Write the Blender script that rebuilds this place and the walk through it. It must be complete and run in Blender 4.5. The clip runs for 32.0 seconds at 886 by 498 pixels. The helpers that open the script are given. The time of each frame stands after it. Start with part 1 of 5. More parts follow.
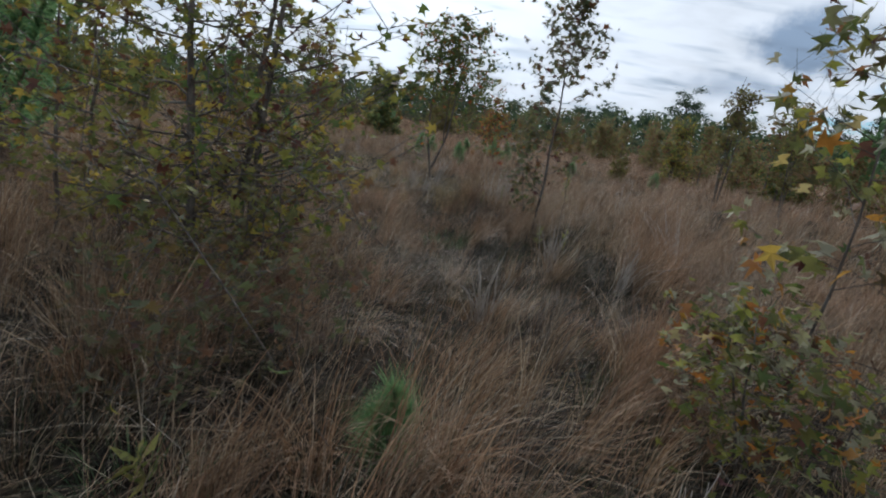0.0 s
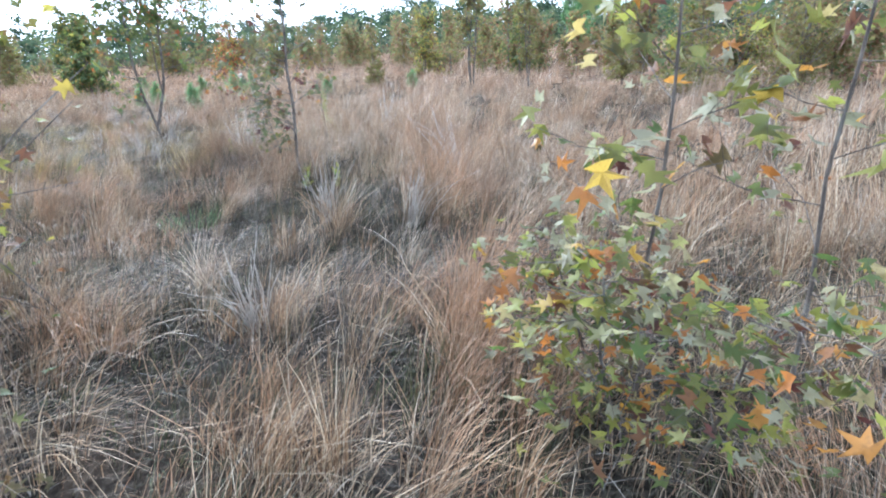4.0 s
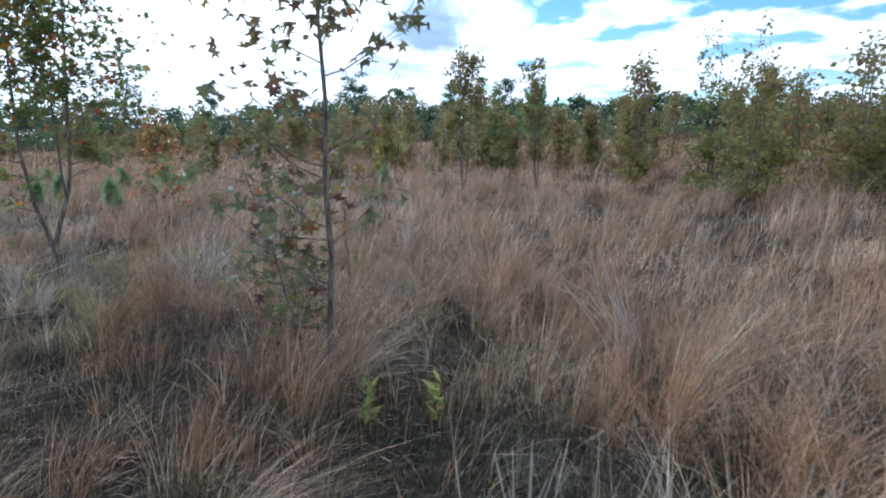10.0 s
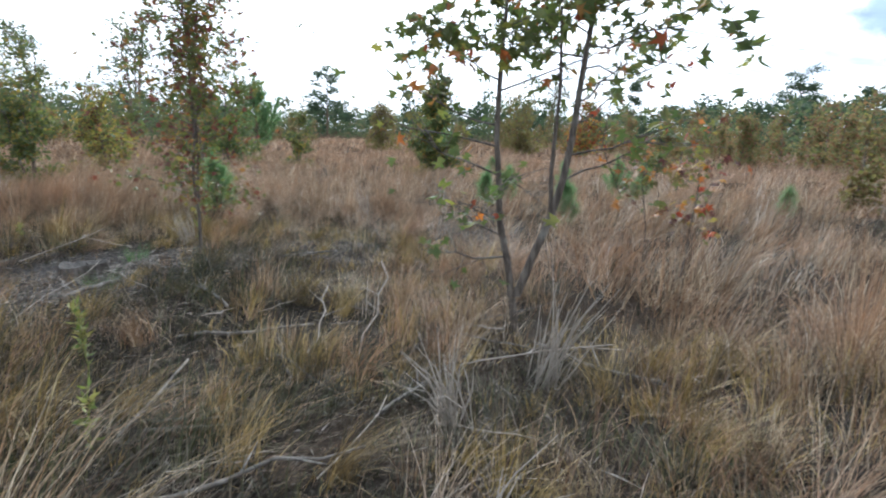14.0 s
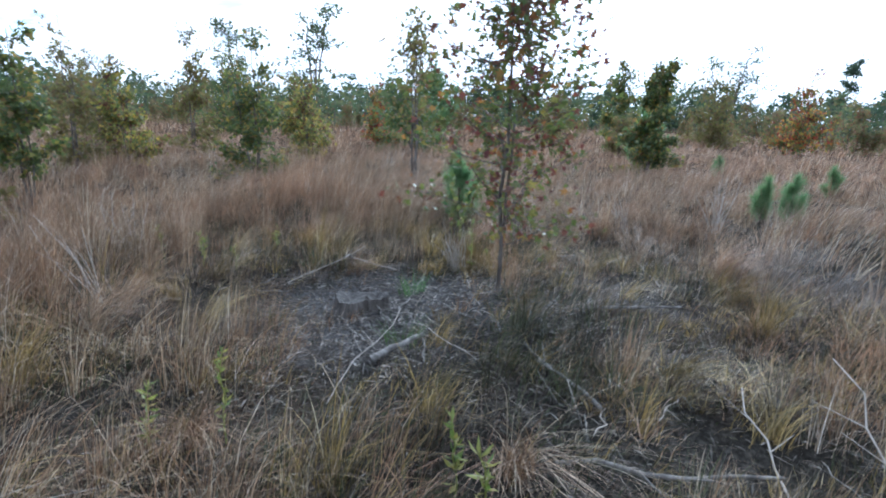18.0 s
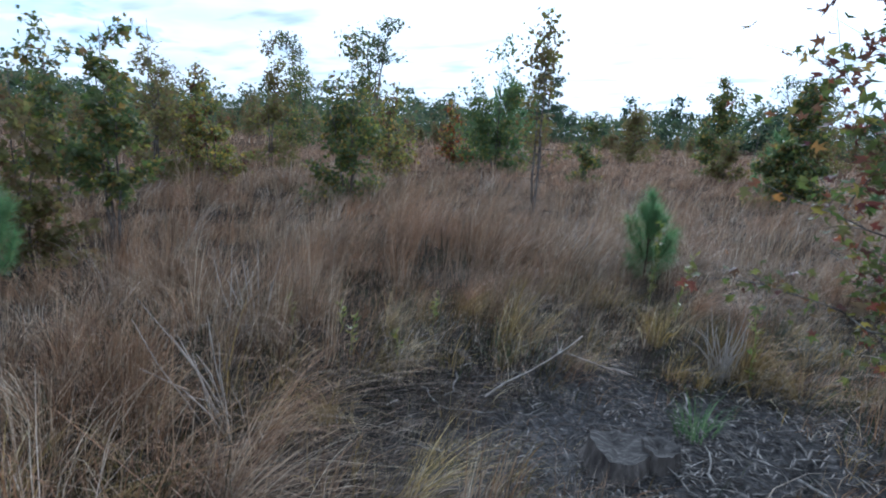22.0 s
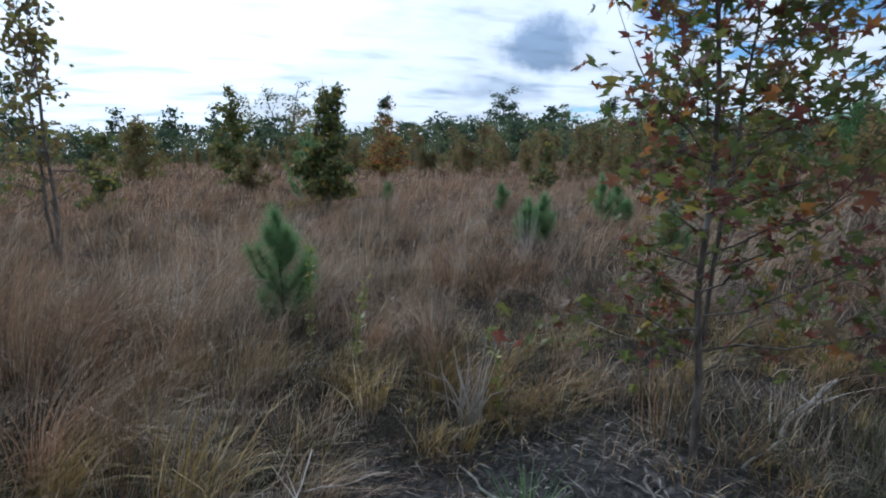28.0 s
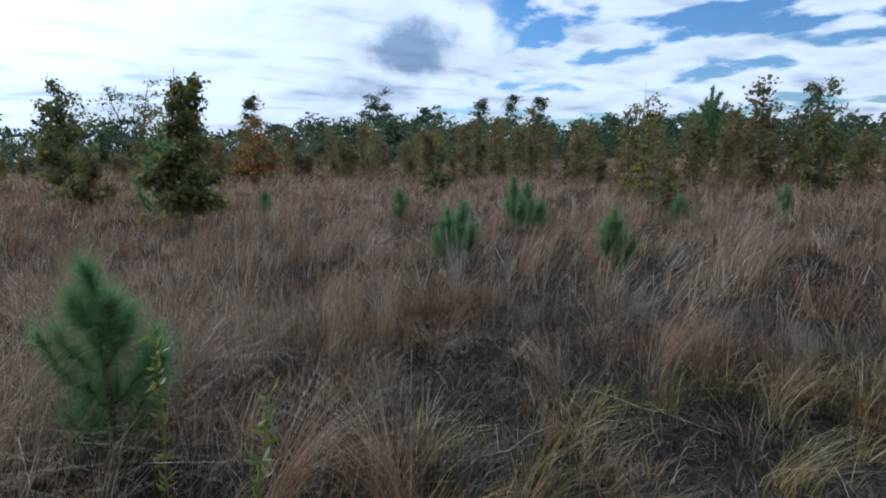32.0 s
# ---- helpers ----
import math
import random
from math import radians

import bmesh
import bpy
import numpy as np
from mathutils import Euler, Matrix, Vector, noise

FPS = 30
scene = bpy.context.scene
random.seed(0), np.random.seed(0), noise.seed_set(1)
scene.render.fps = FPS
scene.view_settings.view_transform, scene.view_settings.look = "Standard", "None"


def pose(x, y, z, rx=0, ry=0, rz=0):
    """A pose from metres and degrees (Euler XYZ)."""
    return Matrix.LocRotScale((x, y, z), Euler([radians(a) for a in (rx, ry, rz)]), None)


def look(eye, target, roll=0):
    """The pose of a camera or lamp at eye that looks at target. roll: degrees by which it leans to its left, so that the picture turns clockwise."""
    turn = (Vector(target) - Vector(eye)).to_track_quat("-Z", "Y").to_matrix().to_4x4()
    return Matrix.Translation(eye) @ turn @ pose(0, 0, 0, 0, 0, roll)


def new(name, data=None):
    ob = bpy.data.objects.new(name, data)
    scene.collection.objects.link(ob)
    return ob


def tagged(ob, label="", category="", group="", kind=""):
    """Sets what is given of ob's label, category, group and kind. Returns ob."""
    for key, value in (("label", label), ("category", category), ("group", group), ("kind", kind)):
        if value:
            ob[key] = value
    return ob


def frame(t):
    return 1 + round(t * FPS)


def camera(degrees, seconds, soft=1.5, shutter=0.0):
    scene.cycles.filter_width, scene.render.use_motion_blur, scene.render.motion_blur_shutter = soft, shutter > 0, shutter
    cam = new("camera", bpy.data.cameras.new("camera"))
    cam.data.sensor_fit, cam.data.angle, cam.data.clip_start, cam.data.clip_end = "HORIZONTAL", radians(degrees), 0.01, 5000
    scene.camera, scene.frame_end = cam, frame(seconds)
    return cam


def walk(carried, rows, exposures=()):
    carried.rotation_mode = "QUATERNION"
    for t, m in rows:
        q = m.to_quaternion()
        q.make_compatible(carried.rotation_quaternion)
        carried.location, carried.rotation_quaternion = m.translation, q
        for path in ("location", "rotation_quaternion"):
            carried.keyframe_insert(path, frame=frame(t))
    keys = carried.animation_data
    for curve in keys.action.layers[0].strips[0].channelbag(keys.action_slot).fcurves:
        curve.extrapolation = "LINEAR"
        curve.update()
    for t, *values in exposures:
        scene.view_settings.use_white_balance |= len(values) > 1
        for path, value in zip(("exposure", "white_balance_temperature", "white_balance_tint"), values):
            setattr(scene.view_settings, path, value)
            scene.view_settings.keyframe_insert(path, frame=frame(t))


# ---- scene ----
cam = camera(78.7, 32.0, soft=2.05, shutter=0.1)
PATH = [
    (0, (0.0, 0.0, 1.502), (0.0, 1.943, 1.028), 8.4),
    (0.5, (0.102, 0.355, 1.526), (0.197, 2.3, 1.068), 4.0),
    (1, (0.149, 0.729, 1.525), (0.28, 2.613, 0.868), 1.2),
    (1.5, (0.434, 1.033, 1.466), (0.402, 2.825, 0.579), -2.8),
    (2, (0.464, 1.219, 1.508), (0.528, 2.959, 0.524), -1.1),
    (2.5, (0.444, 1.245, 1.508), (0.555, 2.98, 0.52), -1.9),
    (3, (0.382, 1.173, 1.509), (0.805, 2.933, 0.658), -0.6),
    (3.5, (0.341, 1.043, 1.508), (1.058, 2.728, 0.704), -4.4),
    (5.5, (0.342, 0.894, 1.57), (0.826, 2.803, 1.222), 3.5),
    (6, (0.384, 0.947, 1.577), (0.924, 2.853, 1.308), 4.7),
    (6.5, (0.434, 0.972, 1.564), (0.942, 2.886, 1.284), 5.5),
    (7, (0.45, 1.213, 1.521), (0.979, 3.127, 1.282), 4.3),
    (7.5, (0.449, 1.555, 1.545), (1.023, 3.446, 1.233), 3.1),
    (8, (0.587, 2.152, 1.486), (1.106, 4.065, 1.214), 2.1),
    (8.5, (0.723, 2.86, 1.503), (1.256, 4.767, 1.227), 2.7),
    (9, (0.683, 3.402, 1.537), (1.384, 5.228, 1.121), 0.6),
    (9.5, (0.555, 3.967, 1.515), (1.443, 5.711, 1.104), -2.1),
    (10, (0.227, 4.457, 1.559), (1.222, 6.139, 1.134), -1.2),
    (10.5, (0.076, 5.755, 1.558), (0.837, 7.566, 1.18), 0.4),
    (11, (-0.1, 6.374, 1.521), (0.467, 8.246, 1.104), -0.1),
    (11.5, (-0.358, 7.159, 1.524), (0.061, 9.051, 1.03), -0.0),
    (12, (-0.455, 7.576, 1.558), (-0.063, 9.475, 1.068), 1.4),
    (12.1, (-0.401, 7.668, 1.559), (0.048, 9.563, 1.106), 1.9),
    (12.2, (-0.29, 7.86, 1.533), (0.49, 9.655, 1.115), 1.5),
    (12.5, (0.001, 8.377, 1.453), (1.242, 9.861, 0.944), 1.3),
    (13, (-0.026, 8.534, 1.504), (1.321, 9.934, 1.029), 1.8),
    (13.2, (-0.111, 8.519, 1.474), (0.738, 10.291, 1.098), 0.3),
    (13.5, (-0.245, 8.505, 1.431), (0.172, 10.421, 1.038), -0.3),
    (14, (-0.482, 8.86, 1.381), (-0.792, 10.79, 0.959), 1.5),
    (14.5, (-0.569, 8.833, 1.378), (-1.044, 10.728, 0.948), 1.6),
    (16.5, (-1.492, 9.026, 1.545), (-2.178, 10.865, 1.164), 2.5),
    (17, (-1.85, 9.236, 1.501), (-2.551, 11.058, 1.065), 2.8),
    (17.5, (-2.164, 9.514, 1.458), (-2.925, 11.303, 0.991), 4.0),
    (18, (-2.359, 9.784, 1.484), (-3.159, 11.553, 1.001), 2.1),
    (18.5, (-2.702, 9.995, 1.457), (-3.571, 11.749, 1.045), 2.3),
    (19, (-3.023, 9.937, 1.452), (-4.004, 11.616, 0.983), 4.2),
    (19.5, (-3.268, 10.058, 1.412), (-4.29, 11.716, 0.961), 5.4),
    (20, (-3.47, 10.307, 1.44), (-4.322, 12.081, 1.079), 4.0),
    (20.5, (-3.665, 10.437, 1.445), (-4.476, 12.223, 1.053), 4.1),
    (21, (-3.906, 10.555, 1.482), (-4.623, 12.355, 0.985), 1.8),
    (21.5, (-4.147, 10.592, 1.497), (-5.066, 12.321, 1.09), 3.1),
    (22, (-4.255, 10.655, 1.517), (-5.206, 12.359, 1.077), 3.3),
    (22.5, (-4.334, 10.774, 1.494), (-5.055, 12.589, 1.059), 1.4),
    (23, (-4.433, 10.755, 1.475), (-5.141, 12.564, 1.0), 2.5),
    (23.5, (-4.539, 10.863, 1.484), (-5.278, 12.672, 1.06), 2.7),
    (24, (-4.644, 10.995, 1.486), (-5.399, 12.802, 1.08), 2.8),
    (24.5, (-4.819, 11.087, 1.491), (-5.48, 12.937, 1.116), 2.4),
    (25, (-4.955, 11.143, 1.484), (-5.669, 12.981, 1.15), 3.5),
    (25.5, (-5.066, 11.4, 1.483), (-5.742, 13.254, 1.16), 1.0),
    (26, (-4.973, 11.424, 1.404), (-5.359, 13.342, 0.99), -2.8),
    (26.3, (-5.033, 11.311, 1.495), (-5.078, 13.292, 1.229), -2.3),
    (26.5, (-5.068, 11.242, 1.573), (-4.626, 13.162, 1.231), -2.6),
    (28.5, (-5.276, 12.164, 1.429), (-4.514, 13.98, 1.08), 1.3),
    (29, (-5.352, 12.384, 1.457), (-4.419, 14.122, 1.126), 2.8),
    (29.5, (-5.287, 12.583, 1.469), (-4.35, 14.32, 1.148), 0.8),
    (30, (-5.244, 12.739, 1.481), (-4.264, 14.457, 1.185), 0.2),
    (30.5, (-5.256, 12.875, 1.502), (-4.142, 14.51, 1.212), -1.9),
    (31, (-5.189, 13.093, 1.483), (-4.083, 14.73, 1.172), -0.3),
    (31.5, (-5.03, 13.242, 1.47), (-3.97, 14.905, 1.136), -2.8),
    (32, (-4.975, 13.411, 1.455), (-3.923, 15.075, 1.102), -1.2),
]
TINT = 8
EXPOSURE = [(t, e, k, TINT) for t, e, k in ((0, -0.83, 5650), (1, -0.3, 5650), (2, 0.85, 5300), (3, 1.4, 5050), (5.5, 1.0, 5000), (6, 0.82, 4900), (7, 0.27, 5000), (8, 0.08, 5050), (9, -0.08, 5000), (11, 0.41, 5200), (12.2, 0.38, 5100), (13, 0.3, 5380), (14, 0.42, 5580), (17, 0.42, 4940), (19, 0.32, 4890), (20, 0.18, 4790), (21, -0.1, 4840), (23, -0.22, 4840), (25, -0.22, 4940), (26, -0.6, 5090), (29, -0.59, 5190), (30, -0.72, 5140), (31, -0.75, 5090), (32, -0.73, 5090))]
walk(cam, [(t, look(e, g, r)) for t, e, g, r in PATH], EXPOSURE)
# ---------------------------------------------------------------- exposure, sky and sun
SUN_YAW, SUN_UP = 10.0, 31.0
SUN_DIR = Vector((-math.sin(radians(SUN_YAW)) * math.cos(radians(SUN_UP)), math.cos(radians(SUN_YAW)) * math.cos(radians(SUN_UP)), math.sin(radians(SUN_UP))))
CLOUD_DIR = Vector((427.0, 750.0, 156.0)).normalized()


class Nodes:
    """A short hand for node trees."""

    def __init__(self, tree):
        self.tree = tree
        tree.nodes.clear()

    def add(self, kind, ins=None, **props):
        node = self.tree.nodes.new(kind)
        if "operation" in props:
            node.operation = props.pop("operation")
        if "sky_type" in props:
            node.sky_type = props.pop("sky_type")
        if "interpolation_type" in props:
            node.interpolation_type = props.pop("interpolation_type")
        for key, value in (ins or {}).items():
            socket = node.inputs[key]
            if isinstance(value, bpy.types.NodeSocket):
                self.tree.links.new(value, socket)
            else:
                socket.default_value = value
        return node

    def math(self, op, a, b=0.0, c=0.0):
        return self.add("ShaderNodeMath", {0: a, 1: b, 2: c}, operation=op).outputs[0]

    def vec(self, op, a, b=(0, 0, 0)):
        node = self.add("ShaderNodeVectorMath", {0: a, 1: b}, operation=op)
        return node.outputs["Value"] if op in ("DOT_PRODUCT", "LENGTH", "DISTANCE") else node.outputs[0]

    def noise(self, vector, scale, detail=4.0, rough=0.55, distortion=0.0):
        return self.add("ShaderNodeTexNoise", {"Vector": vector, "Scale": scale, "Detail": detail, "Roughness": rough, "Distortion": distortion}).outputs[0]

    def span(self, value, a, b, c=0.0, d=1.0, smooth=True):
        node = self.add("ShaderNodeMapRange", {0: value, 1: a, 2: b, 3: c, 4: d}, interpolation_type="SMOOTHSTEP" if smooth else "LINEAR")
        return node.outputs[0]

    def mix(self, fac, a, b):
        node = self.tree.nodes.new("ShaderNodeMix")
        node.data_type = "RGBA"
        for socket, value in ((node.inputs[0], fac), (node.inputs[6], a), (node.inputs[7], b)):
            if isinstance(value, bpy.types.NodeSocket):
                self.tree.links.new(value, socket)
            else:
                socket.default_value = value
        return node.outputs[2]

    def ramp(self, fac, stops):
        node = self.tree.nodes.new("ShaderNodeValToRGB")
        els = node.color_ramp.elements
        while len(els) < len(stops):
            els.new(0.5)
        for el, (p, c) in zip(els, stops):
            el.position, el.color = p, (*c, 1)
        self.tree.links.new(fac, node.inputs[0])
        return node.outputs[0]


def make_world():
    world = bpy.data.worlds.new("sky")
    scene.world = world
    world.use_nodes = True
    n = Nodes(world.node_tree)
    way = n.add("ShaderNodeTexCoord").outputs["Generated"]
    sky = n.add("ShaderNodeTexSky", sky_type="NISHITA")
    sky.sun_disc, sky.sun_elevation, sky.sun_rotation = False, radians(SUN_UP), radians(-SUN_YAW)
    sky.air_density, sky.dust_density, sky.ozone_density = 1.15, 0.0, 6.0
    sep = n.add("ShaderNodeSeparateXYZ", {0: way})
    up = n.math("MAXIMUM", sep.outputs[2], 0.0)
    far = n.math("DIVIDE", 1.0, n.math("ADD", up, 0.12))
    flat = n.vec("MULTIPLY", way, n.add("ShaderNodeCombineXYZ", {0: far, 1: far, 2: 0.0}).outputs[0])
    sunward = n.vec("DOT_PRODUCT", way, tuple(SUN_DIR))
    # broken cloud deck, closing towards the sun
    big = n.noise(flat, 0.55, 3.0, 0.5)
    puffs = n.noise(flat, 1.5, 7.0, 0.56, 0.2)
    cover = n.math("ADD", n.math("MULTIPLY", big, 0.50), n.math("MULTIPLY", puffs, 0.75))
    cover = n.math("ADD", cover, n.math("MULTIPLY", n.span(sunward, 0.66, 0.84), 0.30))
    cover = n.span(cover, 0.54, 0.61)
    veil = n.span(sunward, 0.66, 0.86, 0.0, 0.8)
    thick = n.span(puffs, 0.42, 0.72)
    glare = n.math("POWER", n.math("MAXIMUM", sunward, 0.0), 14.0)
    light = n.math("ADD", n.math("SUBTRACT", 1.50, n.math("MULTIPLY", thick, 0.30)), n.math("MULTIPLY", glare, 1.6))
    ripple = n.noise(n.vec("MULTIPLY", flat, (1.0, 2.0, 1.0)), 1.7, 3.0, 0.45)
    light = n.math("SUBTRACT", light, n.math("MULTIPLY", n.span(ripple, 0.50, 0.78), 0.5))
    # one darker low cloud
    near = n.vec("MULTIPLY", n.vec("SUBTRACT", way, tuple(CLOUD_DIR)), (0.85, 0.85, 1.25))
    ragged = n.math("MULTIPLY", n.math("SUBTRACT", n.noise(way, 11.0, 5.0, 0.6), 0.5), 0.12)
    dark = n.span(n.math("ADD", n.vec("LENGTH", near), ragged), 0.035, 0.078, 1.0, 0.0)
    near2 = n.vec("MULTIPLY", n.vec("SUBTRACT", way, tuple((CLOUD_DIR + Vector((-0.09, 0.0, -0.075))).normalized())), (0.7, 0.7, 2.2))
    dark2 = n.span(n.math("ADD", n.vec("LENGTH", near2), ragged), 0.02, 0.075, 0.55, 0.0)
    shade = n.math("MAXIMUM", dark, dark2)
    white = n.mix(shade, n.mix(n.span(ripple, 0.50, 0.80), (1.0, 1.0, 1.0, 1), (0.84, 0.92, 1.0, 1)), (0.36, 0.44, 0.55, 1))
    cloud = n.add("ShaderNodeBackground", {0: white, 1: light})
    clear = n.add("ShaderNodeBackground", {0: sky.outputs[0], 1: 0.15})
    bank = n.span(n.math("ADD", n.vec("LENGTH", near), n.math("MULTIPLY", ragged, 2.2)), 0.09, 0.17, 1.0, 0.0)
    # thin high cloud on the western side
    west = n.span(n.vec("DOT_PRODUCT", way, (-0.94, 0.34, 0.0)), 0.40, 0.78, 0.0, 0.75)
    amount = n.math("MAXIMUM", n.math("MAXIMUM", n.math("MAXIMUM", n.math("MAXIMUM", cover, veil), bank), shade), n.math("MULTIPLY", west, n.span(puffs, 0.25, 0.55, 0.55, 1.0)))
    both = n.add("ShaderNodeMixShader", {0: amount, 1: clear.outputs[0], 2: cloud.outputs[0]})
    n.add("ShaderNodeOutputWorld", {0: both.outputs[0]})


make_world()
sun_data = bpy.data.lights.new("sun", "SUN")
sun_data.energy, sun_data.angle, sun_data.color = 3.2, radians(1.2), (1.0, 0.94, 0.85)
sun = new("sun", sun_data)
sun.matrix_world = look(SUN_DIR * 80, (0, 0, 0))


# ---------------------------------------------------------------- materials
def material(name):
    mat = bpy.data.materials.new(name)
    mat.use_nodes = True
    return mat, Nodes(mat.node_tree)


def finish(n, colour, rough=0.7, translucent=0.0, tint=None, bump=None, strength=0.3, depth=0.01, gloss=0.3):
    ins = {"Base Color": colour, "Roughness": rough, "Specular IOR Level": gloss}
    if bump is not None:
        ins["Normal"] = n.add("ShaderNodeBump", {"Height": bump, "Strength": strength, "Distance": depth}).outputs[0]
    out = n.add("ShaderNodeBsdfPrincipled", ins).outputs[0]
    if translucent:
        glow = n.add("ShaderNodeBsdfTranslucent", {0: tint if tint is not None else colour}).outputs[0]
        out = n.add("ShaderNodeMixShader", {0: translucent, 1: out, 2: glow}).outputs[0]
    n.add("ShaderNodeOutputMaterial", {0: out})


def grass_material(name, stops, patches, amount=0.62):
    """Dry blades: a colour per blade, shifted by broad patches of the field."""
    mat, n = material(name)
    geo = n.add("ShaderNodeNewGeometry")
    where = geo.outputs["Position"]
    base = n.ramp(geo.outputs["Random Per Island"], stops)
    broad = n.span(n.noise(where, 0.9, 4.0, 0.6), 0.42, 0.62)
    colour = n.mix(n.math("MULTIPLY", broad, amount), base, (*patches, 1))
    grey = n.span(n.noise(n.vec("ADD", where, (31.0, 7.0, 0.0)), 1.7, 3.0), 0.55, 0.70, 0.0, 0.32)
    colour = n.mix(grey, colour, (0.30, 0.265, 0.22, 1))
    clump = n.span(n.noise(n.vec("MULTIPLY", where, (1.0, 1.0, 0.12)), 3.4, 3.0, 0.6), 0.36, 0.64, 0.66, 1.45)
    fleck = n.math("MULTIPLY", clump, n.span(n.noise(where, 55.0, 2.0), 0.35, 0.75, 0.72, 1.2))
    colour = n.vec("MULTIPLY", colour, n.add("ShaderNodeCombineXYZ", {0: fleck, 1: fleck, 2: fleck}).outputs[0])
    finish(n, colour, 0.6, 0.22, gloss=0.35)
    return mat


def leaf_material(name, stops, single=False, translucent=0.56, rough=0.45, wear=1.0):
    """Leaves: a colour per leaf with spots and paler veins."""
    mat, n = material(name)
    geo = n.add("ShaderNodeNewGeometry")
    pick = n.add("ShaderNodeObjectInfo").outputs["Random"] if single else geo.outputs["Random Per Island"]
    base = n.ramp(pick, stops)
    place = n.add("ShaderNodeTexCoord").outputs["Object"]
    spots = n.span(n.noise(place, 70.0 if single else 25.0, 3.0, 0.6), 0.56, 0.66)
    blush = n.span(n.noise(place, 14.0, 2.0), 0.42, 0.66)
    colour = n.mix(n.math("MULTIPLY", blush, 0.28 * wear), base, (0.26, 0.15, 0.04, 1))
    colour = n.mix(n.math("MULTIPLY", spots, 0.55 * wear), colour, (0.07, 0.045, 0.025, 1))
    finish(n, colour, rough, translucent, gloss=0.5, bump=n.noise(place, 120.0, 2.0), strength=0.25, depth=0.002)
    return mat


def bark_material(name, a, b, scale=30.0):
    mat, n = material(name)
    place = n.add("ShaderNodeTexCoord").outputs["Object"]
    grain = n.noise(n.vec("MULTIPLY", place, (1, 1, 0.25)), scale, 5.0, 0.65)
    patch = n.noise(place, 3.5, 2.0)
    colour = n.mix(n.span(grain, 0.35, 0.68), (*a, 1), (*b, 1))
    colour = n.mix(n.span(patch, 0.52, 0.72, 0.0, 0.5), colour, (0.30, 0.30, 0.27, 1))
    finish(n, colour, 0.88, bump=grain, strength=0.7, depth=0.006, gloss=0.2)
    return mat


def ground_material():
    mat, n = material("soil_and_litter")
    where = n.add("ShaderNodeNewGeometry").outputs["Position"]
    litter = n.noise(where, 26.0, 6.0, 0.7, 0.6)
    broad = n.noise(where, 0.6, 3.0)
    mid = n.noise(where, 4.5, 4.0, 0.6)
    ash = n.ramp(litter, [(0.30, (0.026, 0.025, 0.025)), (0.50, (0.070, 0.067, 0.065)), (0.64, (0.14, 0.132, 0.126)), (0.78, (0.28, 0.265, 0.25))])
    soil = n.ramp(litter, [(0.30, (0.012, 0.011, 0.010)), (0.50, (0.030, 0.027, 0.023)), (0.64, (0.066, 0.060, 0.050)), (0.78, (0.15, 0.135, 0.115))])
    straw = n.ramp(litter, [(0.30, (0.030, 0.022, 0.016)), (0.5, (0.070, 0.049, 0.034)), (0.72, (0.16, 0.115, 0.08))])
    colour = n.mix(n.span(n.math("ADD", broad, n.math("MULTIPLY", mid, 0.4)), 0.60, 0.85, 0.0, 0.4), soil, straw)
    burnt = n.vec("LENGTH", n.vec("MULTIPLY", n.vec("SUBTRACT", where, (-4.35, 13.15, 0.0)), (0.85, 1.0, 0.0)))
    colour = n.mix(n.span(n.math("ADD", burnt, n.math("MULTIPLY", mid, 0.9)), 0.95, 1.75, 1.0, 0.0), colour, ash)
    away = n.span(n.vec("LENGTH", n.vec("SUBTRACT", where, (-2.5, 9.0, 0.0))), 9.0, 22.0)
    colour = n.mix(away, colour, straw)
    finish(n, colour, 0.95, bump=n.math("ADD", litter, n.math("MULTIPLY", mid, 0.6)), strength=0.9, depth=0.04, gloss=0.0)
    return mat


def plain_material(name, stops, scale, rough=0.85, stretch=(1, 1, 1), bump=0.5, translucent=0.0):
    mat, n = material(name)
    place = n.vec("MULTIPLY", n.add("ShaderNodeTexCoord").outputs["Object"], stretch)
    grain = n.noise(place, scale, 5.0, 0.6)
    finish(n, n.ramp(grain, stops), rough, translucent, bump=grain, strength=bump, depth=0.01, gloss=0.2)
    return mat


STRAW = [(0.0, (0.080, 0.054, 0.040)), (0.20, (0.185, 0.112, 0.070)), (0.42, (0.325, 0.212, 0.132)), (0.64, (0.44, 0.318, 0.208)), (0.84, (0.54, 0.445, 0.335)), (1.0, (0.68, 0.61, 0.51))]
GRASS = grass_material("dry_broomsedge", [(p, tuple(c * s for c, s in zip(col, (0.82, 0.79, 0.70)))) for p, col in STRAW], (0.31, 0.165, 0.085))
GRASS_FAR = grass_material("far_broomsedge", [(p, tuple(c * s for c, s in zip(col, (0.90, 0.82, 0.72)))) for p, col in STRAW], (0.37, 0.205, 0.12), 0.5)
# undergrowth stops kept very dark: shade between tussocks is put into the colour
UNDERGROWTH = grass_material("shade_toned_undergrowth", [(0.0, (0.018, 0.018, 0.012)), (0.4, (0.040, 0.038, 0.022)), (0.75, (0.085, 0.066, 0.042)), (1.0, (0.17, 0.13, 0.09))], (0.045, 0.05, 0.022))
LITTER = grass_material("grey_plant_litter", [(0.0, (0.04, 0.035, 0.03)), (0.45, (0.13, 0.115, 0.10)), (0.8, (0.28, 0.255, 0.225)), (1.0, (0.50, 0.465, 0.42))], (0.16, 0.12, 0.09), 0.3)
